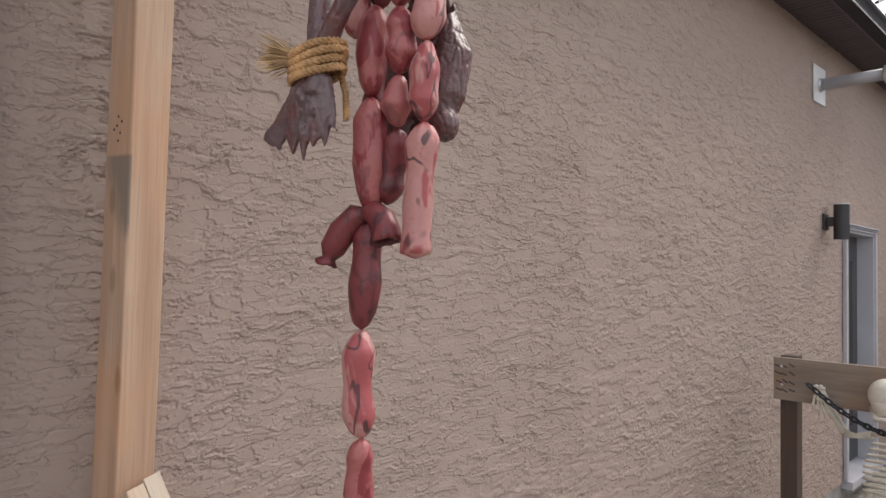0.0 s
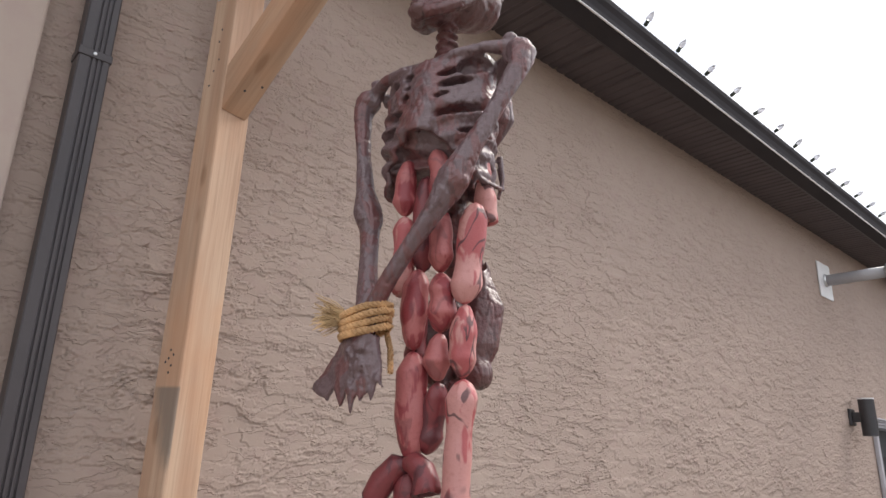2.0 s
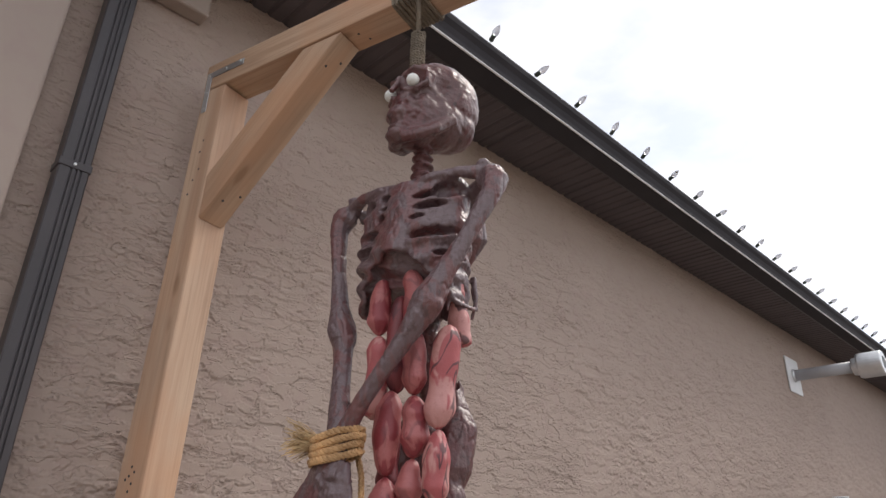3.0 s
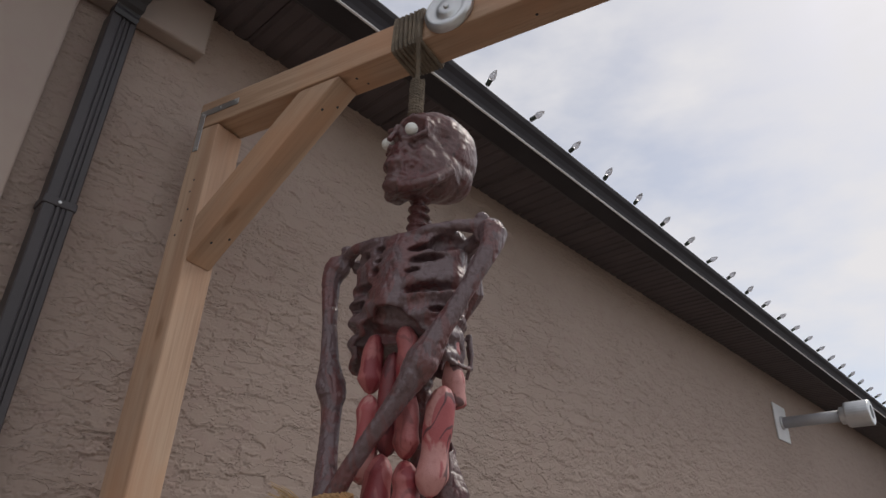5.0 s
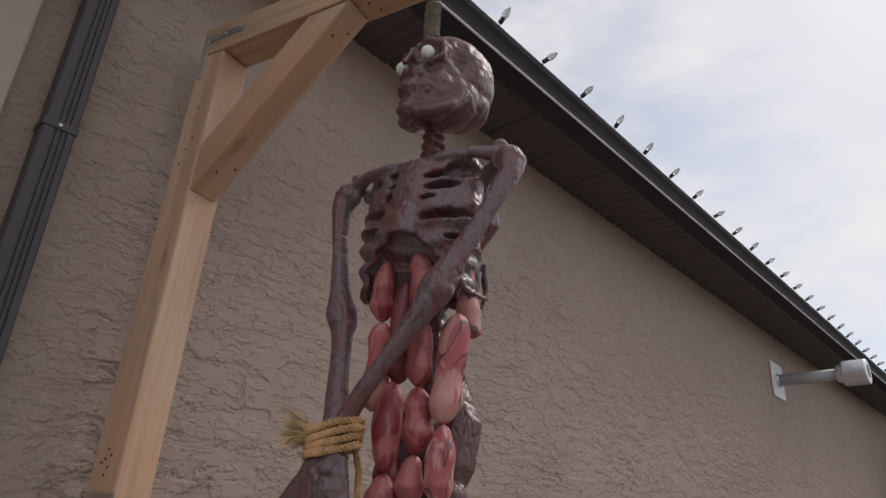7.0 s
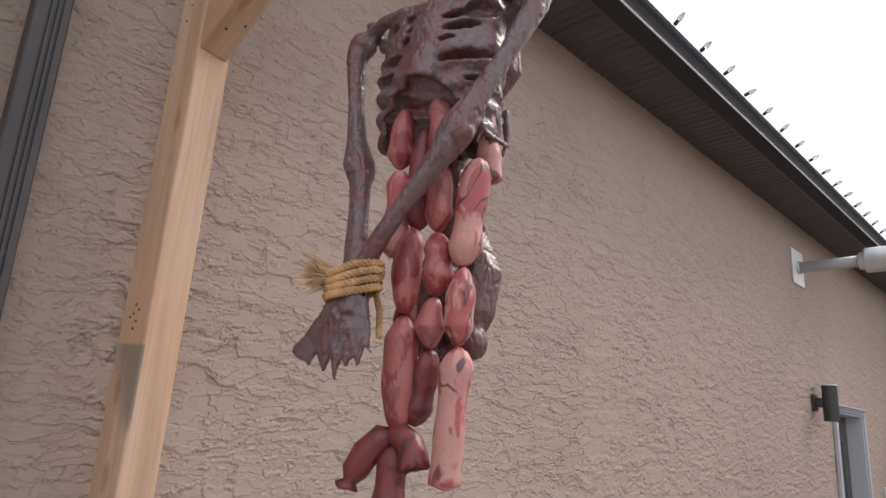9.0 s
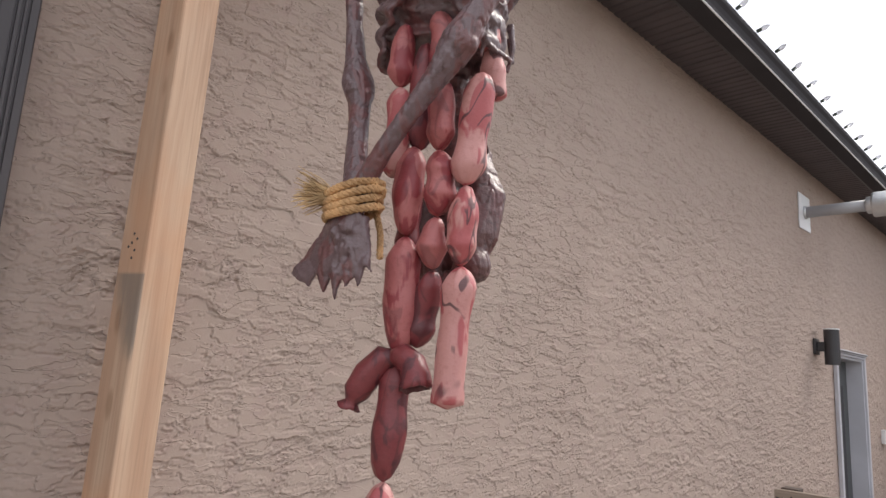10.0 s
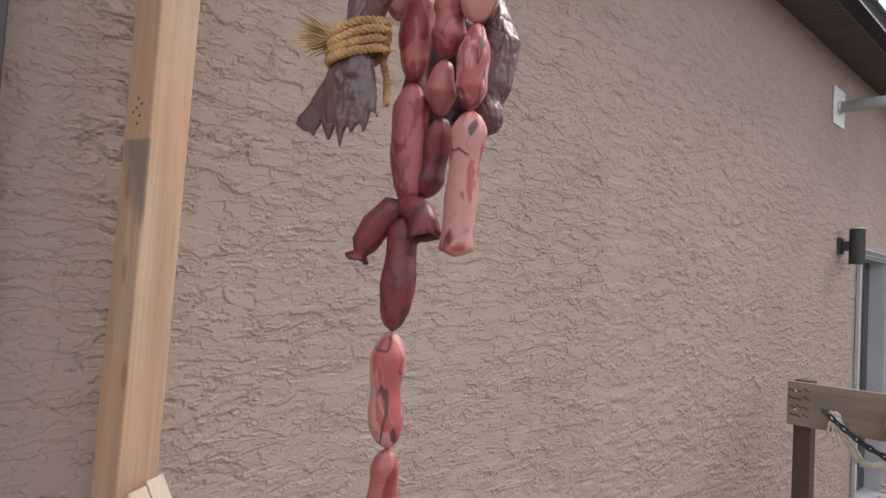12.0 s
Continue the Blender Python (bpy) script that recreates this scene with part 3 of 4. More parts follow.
L = 0.417 * math.sqrt(2)
bm = bmesh.new()
vs = box(bm, (0, 0.004, 0), (S, S - 0.008, L), 0.004)
for v in vs:
    v.co.x = -v.co.x
    v.co.z += (-v.co.x if v.co.z < L / 2 else v.co.x)
brace = part("brace", bm, PINE, gallows, m=pose(0.013, -0.006, H(2.414), 0, 45, 0))
for k in range(2):
    bm = bmesh.new()
    vs = box(bm, (0, 0, 0), (0.038, 0.042, 1.75), 0.003)
    for v in vs:
        if v.co.z > 1.0:
            v.co.z += 0.012 * (1 if k else -0.3) + v.co.y * 0.2
    part("kicker", bm, CUT, gallows, "pale rough-cut board leaning on the post", m=pose(1.105, -0.002 + k * 0.0435, -0.025, 0, -39.5, 0))
bm = bmesh.new()
box(bm, (-0.5, 0.0, 0.0), (1.5, S, 0.04), 0.004)
part("foot", bm, PINE, gallows, m=pose(0, S + 0.003, 0))
# Corner bracket: a flat steel angle with its screws.
bm = bmesh.new()
t = 0.0025
z1 = H(2.890)
box(bm, (-0.056, -t, z1 - 0.135), (-0.036, -0.0005, z1), 0.0008)
box(bm, (-0.0358, -t, z1 - 0.020), (0.088, -0.0005, z1), 0.0008, pose(0, 0, 0))
bracket = part("corner_bracket", bm, STEEL, gallows, "flat galvanised steel angle bracket", m=pose(0.0, -0.0065, 0))
for x, z in ((-0.046, z1 - 0.125), (-0.046, z1 - 0.07), (-0.046, z1 - 0.012), (0.02, z1 - 0.009), (0.075, z1 - 0.005)):
    bm = bmesh.new()
    lathe(bm, [(0.0042, 0), (0.0042, 0.001), (0.0025, 0.0022)], 8, pose(x, -t, z, 90, 0, 0))
    part("screw", bm, STEEL, bracket)
# Nail holes and smears on the post.
for x, z in ((-0.030, 2.102), (-0.018, 2.086), (-0.026, 2.121), (-0.024, 2.070), (-0.040, 2.094), (-0.014, 2.110), (-0.020, 2.96), (-0.025, 2.925), (-0.015, 2.87), (-0.04, 2.80), (-0.03, 2.84)):
    bm = bmesh.new()
    lathe(bm, [(0.0032, 0), (0.0032, 0.0006), (0.001, 0.0008)], 8, POST_M @ pose(S - 0.022 + x, 0, z, 90, 0, 0))
    part("nail_hole", bm, BLACK, gallows)
for x, y, z in ((0.46, 0.03, BEAM_Z), (0.475, 0.058, BEAM_Z), (0.93, 0.045, BEAM_Z)):
    bm = bmesh.new()
    lathe(bm, [(0.0034, 0), (0.0034, 0.0006), (0.001, 0.0008)], 8, pose(x, y, H(z), 180, 0, 0))
    part("nail_hole", bm, BLACK, gallows)
for t, y in ((0.07, 0.03), (0.10, 0.065), (0.50, 0.03), (0.53, 0.06)):
    bm = bmesh.new()
    lathe(bm, [(0.0036, 0), (0.0036, 0.0006), (0.001, 0.0008)], 8, pose(0.013 + 0.707 * t, y - 0.006, H(2.414) + 0.707 * t, 0, 135, 0))
    part("nail_hole", bm, BLACK, gallows)

# Tin disc nailed on the beam.
disc = thing("tin_disc", Matrix.Translation((-1.3332, 0.4949, 0)) @ pose(0, 0, 0, 0, 0, G) @ pose(0.742, -0.0065, 2.886, 90, 0, 0), "shiny round stepped tin plate on the beam", "tin plate")
bm = bmesh.new()
lathe(bm, [(0.060, 0.0), (0.062, 0.004), (0.060, 0.014), (0.050, 0.020), (0.046, 0.020), (0.040, 0.013), (0.030, 0.012), (0.026, 0.018), (0.008, 0.019)], 40)
part("plate", bm, STEEL, disc, "", True)
bm = bmesh.new()
lathe(bm, [(0.007, 0.019), (0.007, 0.022), (0.004, 0.024)], 12)
part("bolt", bm, STEEL, disc)

# Noose: lashing round the beam, the drop and the coiled knot.
GM = Matrix.Translation((-1.3332, 0.4949, 0)) @ pose(0, 0, 0, 0, 0, G)
noose = thing("noose", GM @ pose(0.633, 0.0385, BEAM_Z, 0, 0, 0), "olive rope noose lashed round the beam", "rope")
r0 = 0.0052
for k in range(8):
    u = -0.038 + k * 0.0107
    bm = bmesh.new()
    loop = []
    hw, hz, rc = 0.0445 + r0, 0.0445 + r0, 0.008
    for q in range(33):
        a = 2 * math.pi * q / 32
        cx, cz = math.cos(a), math.sin(a)
        sx = max(-1, min(1, cx * 1.38))
        sz = max(-1, min(1, cz * 1.38))
        loop.append((u + 0.002 * math.sin(a + k), sx * hw, 0.0445 + sz * hz))
    rope(bm, loop, r0, 0.02, 3, 5)
    part("lashing", bm, TWINE, noose)
bm = bmesh.new()
rope(bm, [(0.034, -0.054, 0.06), (0.034, -0.054, 0.0), (0.026, -0.040, -0.03), (0.010, -0.012, -0.07), (0.006, -0.004, -0.17)], 0.0055, 0.02)
part("drop", bm, TWINE, noose)
bm = bmesh.new()
coil = [(0.005 + 0.0135 * math.cos(a), -0.004 + 0.0135 * math.sin(a), -0.078 - 0.0082 * a / (2 * math.pi)) for a in (q * 2 * math.pi / 14 for q in range(14 * 12))]
rope(bm, coil, 0.0050, 0.02, 3, 5)
part("knot", bm, TWINE, noose)

# ---- the hanging figure, built once as one mesh ----
AX, AY = -0.709, 0.682
TURN = 13.5


def body_point(x, f, z):
    """x to the figure's left, f to its front, z as in the world."""
    return Vector((x, -f, z))


def figure_mesh():
    bm = bmesh.new()
    P = body_point
    rg = random.Random(3)
    # spine and neck
    sp = [P(0, -0.035 - 0.03 * math.sin((2.40 - z) * 3.2), z) for z in [2.40 - 0.0125 * i for i in range(45)]]
    tube(bm, sp, [0.017 + (0.006 if i % 2 else 0) for i in range(len(sp))], 10)
    tube(bm, [P(0.012, 0.0, 2.50), P(0.006, -0.006, 2.43), P(0, -0.012, 2.37), P(0, -0.014, 2.31)], [0.020, 0.0145, 0.018, 0.030], 12)
    for i in range(7):
        ball(bm, P(0.010 - 0.0014 * i, -0.002 - 0.002 * i, 2.470 - i * 0.0195), (0.0225 + 0.0008 * i, 0.0225, 0.0062))
    # collar bones and shoulder girdle
    for s in (-1, 1):
        tube(bm, [P(0, 0.040, 2.318), P(0.06 * s, 0.044, 2.326), P(0.115 * s, 0.030, 2.330), P(0.160 * s, 0.004, 2.330)], [0.012, 0.0105, 0.012, 0.016], 10)
        tube(bm, [P(0.03 * s, -0.045, 2.300), P(0.09 * s, -0.042, 2.308), P(0.15 * s, -0.012, 2.316)], [0.018, 0.019, 0.016], 8)
        tube(bm, [P(0.09 * s, -0.062, 2.31), P(0.10 * s, -0.070, 2.23), P(0.06 * s, -0.070, 2.16)], [0.03, 0.026, 0.010], 8, True, (1, 0.5))
        ball(bm, P(0.158 * s, 0.006, 2.346), (0.015, 0.016, 0.011), seg=12)
        tube(bm, [P(0.146 * s, 0.010, 2.336), P(0.156 * s, 0.008, 2.300), P(0.168 * s, 0.006, 2.296)], [0.012, 0.009, 0.012], 8)
        ball(bm, P(0.177 * s, 0.006, 2.312), (0.025, 0.027, 0.026))
        ball(bm, P(0.187 * s, 0.012, 2.290), (0.019, 0.022, 0.024))
    # chest: skin drawn over the ribs, torn open in places
    tears = ((-0.087, 2.292, 0.019, 0.015), (-0.040, 2.300, 0.011, 0.007), (-0.036, 2.272, 0.008, 0.005), (-0.042, 2.250, 0.011, 0.008),
             (-0.072, 2.220, 0.026, 0.010), (-0.074, 2.184, 0.022, 0.009), (-0.092, 2.146, 0.016, 0.007), (0.094, 2.296, 0.021, 0.016),
             (0.052, 2.286, 0.020, 0.006), (0.068, 2.262, 0.028, 0.007), (0.076, 2.199, 0.036, 0.009), (0.100, 2.158, 0.018, 0.006), (0.045, 2.236, 0.014, 0.004))
    rows, cols, shell = 84, 128, []

    def chest_point(th, t, inset=0.0):
        fx, ff = math.sin(th), math.cos(th)
        low = 2.072 + 0.096 * max(0, ff) ** 2.2 + 0.010 * noise.noise(Vector((fx * 5, ff * 5, 2.0)))
        z = 2.328 + (low - 2.328) * t
        h = (2.328 - z) / 0.256
        wide = 0.112 + 0.010 * math.sin(min(1, h * 1.3) * math.pi) - 0.006 * h
        deep = 0.050 + 0.030 * min(1, h * 1.7) ** 0.8 - 0.004 * max(0, h - 0.7)
        x, f = fx * wide, math.copysign(abs(ff) ** 0.85, ff) * deep
        wave = math.cos(2 * math.pi * ((z - 0.030 * abs(fx)) / 0.038 + 0.3 * noise.noise(Vector((fx * 1.6, ff, z * 7)))))
        taut = min(1, max(0, (h - 0.30) * 4)) * min(1, abs(fx) * 2.2)
        grow = (0.0052 if ff > 0 else 0.003) * wave * taut + 0.006 * noise.noise(Vector((x * 16, f * 16, z * 16))) * min(1, h * 4)
        if ff > 0:
            grow += 0.005 * math.exp(-(fx * 5) ** 2)
            for cx, cz, hw, hh in tears:
                q = math.hypot((x - cx) / hw, (z - cz - 0.12 * (x - cx) * (1 if cx > 0 else -1)) / hh)
                if q < 1.25:
                    grow -= 0.027 * min(1, (1.25 - q) * 2.6)
                elif q < 1.9:
                    grow += 0.0025 * (1.9 - q)
        k = 1 + (grow - inset) / deep
        return P(x * (1 + (grow - inset) / wide), f * k, z)

    for i in range(rows + 1):
        shell.append([bm.verts.new(chest_point(2 * math.pi * j / cols, i / rows)) for j in range(cols)])
    for t in (1.0, 0.96, 0.92, 0.88):
        shell.append([bm.verts.new(chest_point(2 * math.pi * j / cols, t, 0.012 + 0.010 * (1 - t))) for j in range(cols)])
    for r, q in zip(shell, shell[1:]):
        for j in range(cols):
            bm.faces.new((r[j], r[(j + 1) % cols], q[(j + 1) % cols], q[j]))
    bm.faces.new(shell[0])
    bm.faces.new(list(reversed(shell[-1])))
    # torn rib ends at its left flank
    for q in range(5):
        x, f = 0.086 + 0.006 * q, 0.050 - 0.022 * q
        tube(bm, [P(x, f, 2.135), P(x + 0.006, f - 0.004, 2.09), P(x - 0.004 + 0.005 * (q % 2), f, 2.062 - 0.012 * (q % 3))], [0.007, 0.0055, 0.0035], 6)
    tube(bm, [P(0.088, 0.05, 2.095), P(0.106, 0.02, 2.068), P(0.116, -0.02, 2.066), P(0.110, -0.05, 2.074), P(0.10, -0.055, 2.12)], 0.005, 6)
    # arms
    right = [P(-0.182, 0.008, 2.312), P(-0.186, 0.014, 2.27), P(-0.172, 0.02, 2.18), P(-0.155, 0.027, 2.10), P(-0.142, 0.030, 2.050), P(-0.137, 0.031, 2.028)]
    tube(bm, right, [0.026, 0.0195, 0.0150, 0.0185, 0.029, 0.027], 12, True, (1, 0.85))
    ball(bm, P(-0.150, 0.032, 2.040), (0.015, 0.018, 0.018), seg=10)
    tube(bm, [P(-0.136, 0.031, 2.026), P(-0.132, 0.034, 2.008), P(-0.122, 0.045, 1.95), P(-0.105, 0.062, 1.89), P(-0.090, 0.080, 1.825)], [0.026, 0.0195, 0.0185, 0.021, 0.021], 12, True, (1, 0.85))
    tube(bm, [P(-0.150, 0.030, 2.02), P(-0.136, 0.040, 1.95), P(-0.118, 0.058, 1.88), P(-0.106, 0.072, 1.83)], [0.010, 0.0075, 0.008, 0.010], 8)
    left = [P(0.184, 0.008, 2.312), P(0.182, 0.022, 2.27), P(0.150, 0.048, 2.185), P(0.112, 0.070, 2.105), P(0.086, 0.079, 2.055), P(0.070, 0.082, 2.028)]
    tube(bm, left, [0.027, 0.0205, 0.0160, 0.0200, 0.030, 0.026], 12, True, (0.85, 1))
    ball(bm, P(0.098, 0.080, 2.048), (0.018, 0.017, 0.020), seg=10)
    tube(bm, [P(0.072, 0.082, 2.030), P(0.052, 0.088, 1.998), P(0.020, 0.096, 1.950), P(-0.025, 0.100, 1.890), P(-0.072, 0.096, 1.825)], [0.026, 0.0195, 0.0165, 0.0165, 0.020], 12, True, (0.85, 1))
    # bound hands: a limp torn sheet of skin with a ragged hem
    tube(bm, [P(-0.080, 0.088, 1.83), P(-0.082, 0.092, 1.795), P(-0.086, 0.096, 1.765)], [0.028, 0.031, 0.032], 12, True, (0.6, 1.1))
    nu, nv, sheets = 44, 30, []
    for side in (0.0065, -0.0065):
        grid = []
        for i in range(nv + 1):
            v = i / nv
            row = []
            for j in range(nu + 1):
                u = -1 + 2 * j / nu
                hem = 0.098 + 0.020 * (abs((u * 3.1) % 1.0 - 0.5) * 2) + 0.022 * noise.noise(Vector((u * 6, 1.5, 0))) - 0.020 * u * u
                out = 0.036 + 0.018 * v
                x = -0.084 + u * out - (0.050 * v ** 1.4 * (-u) ** 1.5 if u < 0 else 0)
                f = 0.098 + 0.012 * math.cos(u * 1.7) + 0.010 * noise.noise(Vector((u * 3, v * 3, 4))) * v + side * (1.3 - 0.7 * v)
                if side > 0 and (u * 1.3 - 0.15) ** 2 + (v - 0.45) ** 2 * 3 < 0.3:
                    f += 0.012 * noise.noise(Vector((u * 9, v * 9, 1)))
                row.append(bm.verts.new(P(x, f, 1.795 - v * hem)))
            grid.append(row)
        sheets.append(grid)
    for grid in sheets:
        for i in range(nv):
            for j in range(nu):
                bm.faces.new((grid[i][j], grid[i][j + 1], grid[i + 1][j + 1], grid[i + 1][j]))
    rim = lambda g: g[0] + [r[-1] for r in g[1:]] + g[-1][-2::-1] + [r[0] for r in g[-2:0:-1]]
    ra, rb = rim(sheets[0]), rim(sheets[1])
    for j in range(len(ra)):
        k = (j + 1) % len(ra)
        bm.faces.new((ra[j], rb[j], rb[k], ra[k]))
    bmesh.ops.recalc_face_normals(bm, faces=bm.faces)
    # hips hanging at the back
    for s in (-1, 1):
        tube(bm, [P(0.010 * s, -0.085, 1.90), P(0.035 * s, -0.105, 1.935), P(0.052 * s, -0.098, 1.87), P(0.046 * s, -0.082, 1.80), P(0.030 * s, -0.072, 1.745)], [0.020, 0.016, 0.028, 0.030, 0.024], 8, True, (0.7, 1.2))
        tube(bm, [P(0.030 * s, -0.072, 1.745), P(0.02 * s, -0.060, 1.715), P(0.0, -0.052, 1.72)], [0.022, 0.020, 0.018], 8)
        ball(bm, P(0.044 * s, -0.078, 1.745), (0.026, 0.028, 0.030))
    ball(bm, P(0.006, -0.098, 1.865), (0.038, 0.020, 0.060))
    for k in range(7):
        tube(bm, [P(-0.03 + 0.011 * k, -0.115, 1.90), P(-0.032 + 0.012 * k, -0.118, 1.945), P(-0.034 + 0.012 * k, -0.110, 1.962 + 0.012 * (k % 3))], [0.009, 0.006, 0.0025], 6)
    ball(bm, P(0, -0.085, 1.775), (0.036, 0.024, 0.04))
    # skull, turned to its right
    hm = Matrix.Translation((0.020, 0.010, 2.536)) @ pose(0, 0, 0, 0, 0, -17) @ Matrix.Scale(1.04, 4)
    hb = bmesh.new()
    ball(hb, P(0, -0.022, 0.022), (0.076, 0.098, 0.087), seg=28)
    ball(hb, P(0, 0.030, 0.028), (0.060, 0.052, 0.056), seg=20)
    ball(hb, P(0, -0.045, -0.028), (0.060, 0.062, 0.052), seg=20)
    for s in (-1, 1):
        tube(hb, [P(0.012 * s, 0.078, 0.036), P(0.034 * s, 0.074, 0.046), P(0.056 * s, 0.054, 0.038)], [0.009, 0.0095, 0.009], 8)
        tube(hb, [P(0.056 * s, 0.054, 0.034), P(0.056 * s, 0.056, 0.010), P(0.040 * s, 0.073, -0.004), P(0.016 * s, 0.084, 0.0)], [0.009, 0.010, 0.011, 0.009], 8)
        tube(hb, [P(0.056 * s, -0.010, -0.050), P(0.050 * s, 0.030, -0.088), P(0.030 * s, 0.066, -0.108), P(0.0, 0.086, -0.110)], [0.016, 0.015, 0.013, 0.014], 8)
    ball(hb, P(0, 0.034, -0.042), (0.058, 0.052, 0.060), seg=20)
    ball(hb, P(0, -0.008, -0.035), (0.068, 0.066, 0.058), seg=20)
    ball(hb, P(0, 0.070, -0.028), (0.036, 0.024, 0.030), seg=14)
    tube(hb, [P(0, 0.082, 0.036), P(0, 0.092, 0.014), P(0, 0.104, -0.010)], [0.008, 0.008, 0.008], 8)
    ball(hb, P(0, 0.084, -0.056), (0.028, 0.018, 0.028))
    ball(hb, P(0, 0.090, -0.104), (0.022, 0.014, 0.013))
    ball(hb, P(0, 0.074, -0.084), (0.030, 0.024, 0.024))
    ball(hb, P(0, 0.045, -0.082), (0.045, 0.040, 0.030))
    ball(hb, P(0, 0.074, -0.092), (0.026, 0.018, 0.014))
    bmesh.ops.transform(hb, matrix=hm, verts=hb.verts)
    tmp = bpy.data.meshes.new("tmp")
    hb.to_mesh(tmp)
    hb.free()
    bm.from_mesh(tmp)
    bpy.data.meshes.remove(tmp)
    for v in bm.verts:
        c = v.co
        q = noise.noise(c * 30) * 0.0022 + noise.noise(c * 95 + Vector((3, 1, 7))) * 0.0008
        n = noise.noise_vector(c * 60) * 0.0012
        v.co = c + n + (c - Vector((0, 0, c.z))).normalized() * q
    me = bpy.data.meshes.new("tmp")
    bm.to_mesh(me)
    bm.free()
    ob = new("tmp", me)
    rm = ob.modifiers.new("fuse", "REMESH")
    rm.mode, rm.voxel_size, rm.use_smooth_shade = "VOXEL", 0.0028, True
    sm = ob.modifiers.new("soft", "SMOOTH")
    sm.factor, sm.iterations = 0.5, 3
    ev = ob.evaluated_get(bpy.context.evaluated_depsgraph_get())
    fused = bpy.data.meshes.new_from_object(ev)
    bpy.data.objects.remove(ob)
    bm = bmesh.new()
    bm.from_mesh(fused)
    bpy.data.meshes.remove(fused)
    bm.normal_update()
    hinv = hm.inverted()
    for v in bm.verts:
        c = v.co
        if c.z > 2.44:
            pit = noise.noise(c * 45)
            q = hinv @ c
            for sx in (-1, 1):
                w = math.exp(-((q.x - 0.068 * sx) ** 2 * 500 + (q.y + 0.014) ** 2 * 1500 + (q.z - 0.018) ** 2 * 1700)) ** 0.8
                c = c - v.normal * 0.019 * w
                for ex, ey, ez, k, d in ((0.036, -0.080, 0.014, 1800, 0.010), (0.052, -0.050, -0.048, 1500, 0.007), (0.012, -0.104, -0.028, 6000, 0.010), (0.030, -0.070, -0.085, 2500, 0.005)):
                    w = math.exp(-((q.x - ex * sx) ** 2 + (q.y - ey) ** 2 + (q.z - ez) ** 2) * k)
                    c = c - v.normal * d * w
            if q.y < -0.060 and q.z < -0.005:
                c = c + v.normal * (0.0042 * noise.noise(c * 105) - 0.002 * math.exp(-((q.z + 0.078) ** 2) * 60000))
            v.co = c + v.normal * (0.0018 * pit + 0.0009 * noise.noise(c * 120) - 0.0050 * max(0, noise.noise(c * 62 + Vector((2, 5, 1))) - 0.38))
        else:
            crease = abs(noise.noise(Vector((c.x * 70, c.y * 70, c.z * 20))))
            v.co = c + v.normal * (-0.0020 * max(0, 0.13 - crease) / 0.13 + 0.0008 * noise.noise(c * 190))
    for f in bm.faces:
        f.material_index = 0
        f.smooth = True
    for f in bm.faces:
        mid = f.calc_center_median()
        if mid.z > 2.345 and abs(mid.x) < 0.13 or (mid.z < 2.0 and mid.y > 0.035):
            f.material_index = 2
    before = set(bm.faces)
    for s in (-1, 1):
        e = hm @ Vector(P(0.036 * s, 0.0775, 0.014))
        ball(bm, e, (0.0138, 0.0138, 0.0138), seg=16)
    for f in bm.faces:
        if f not in before:
            f.material_index = 1
            f.smooth = True
    before = set(bm.faces)
    for k, (dx, df, dz) in enumerate(((0.010, -0.012, 0.010), (-0.006, -0.016, 0.006), (0.004, 0.012, 0.016))):
        a = Vector(P(0.012, -0.070, 0.098))
        tube(bm, [hm @ (a + Vector(P(dx * t * 1.6, df * t * 1.4, dz * math.sin(t * 3.1) * 1.3))) for t in (0, 0.25, 0.5, 0.75, 1)], 0.0016, 5)
    for f in bm.faces:
        if f not in before:
            f.material_index = 2
    return bm


figure = link("hanging_skeleton_figure", figure_mesh(), [CORPSE, EYEBALL, SKULL], None, "", True, pose(AX, AY, 0, 0, 0, TURN))
tagged(figure, "dark mauve latex half skeleton figure hanging from noose", "skeleton figure")


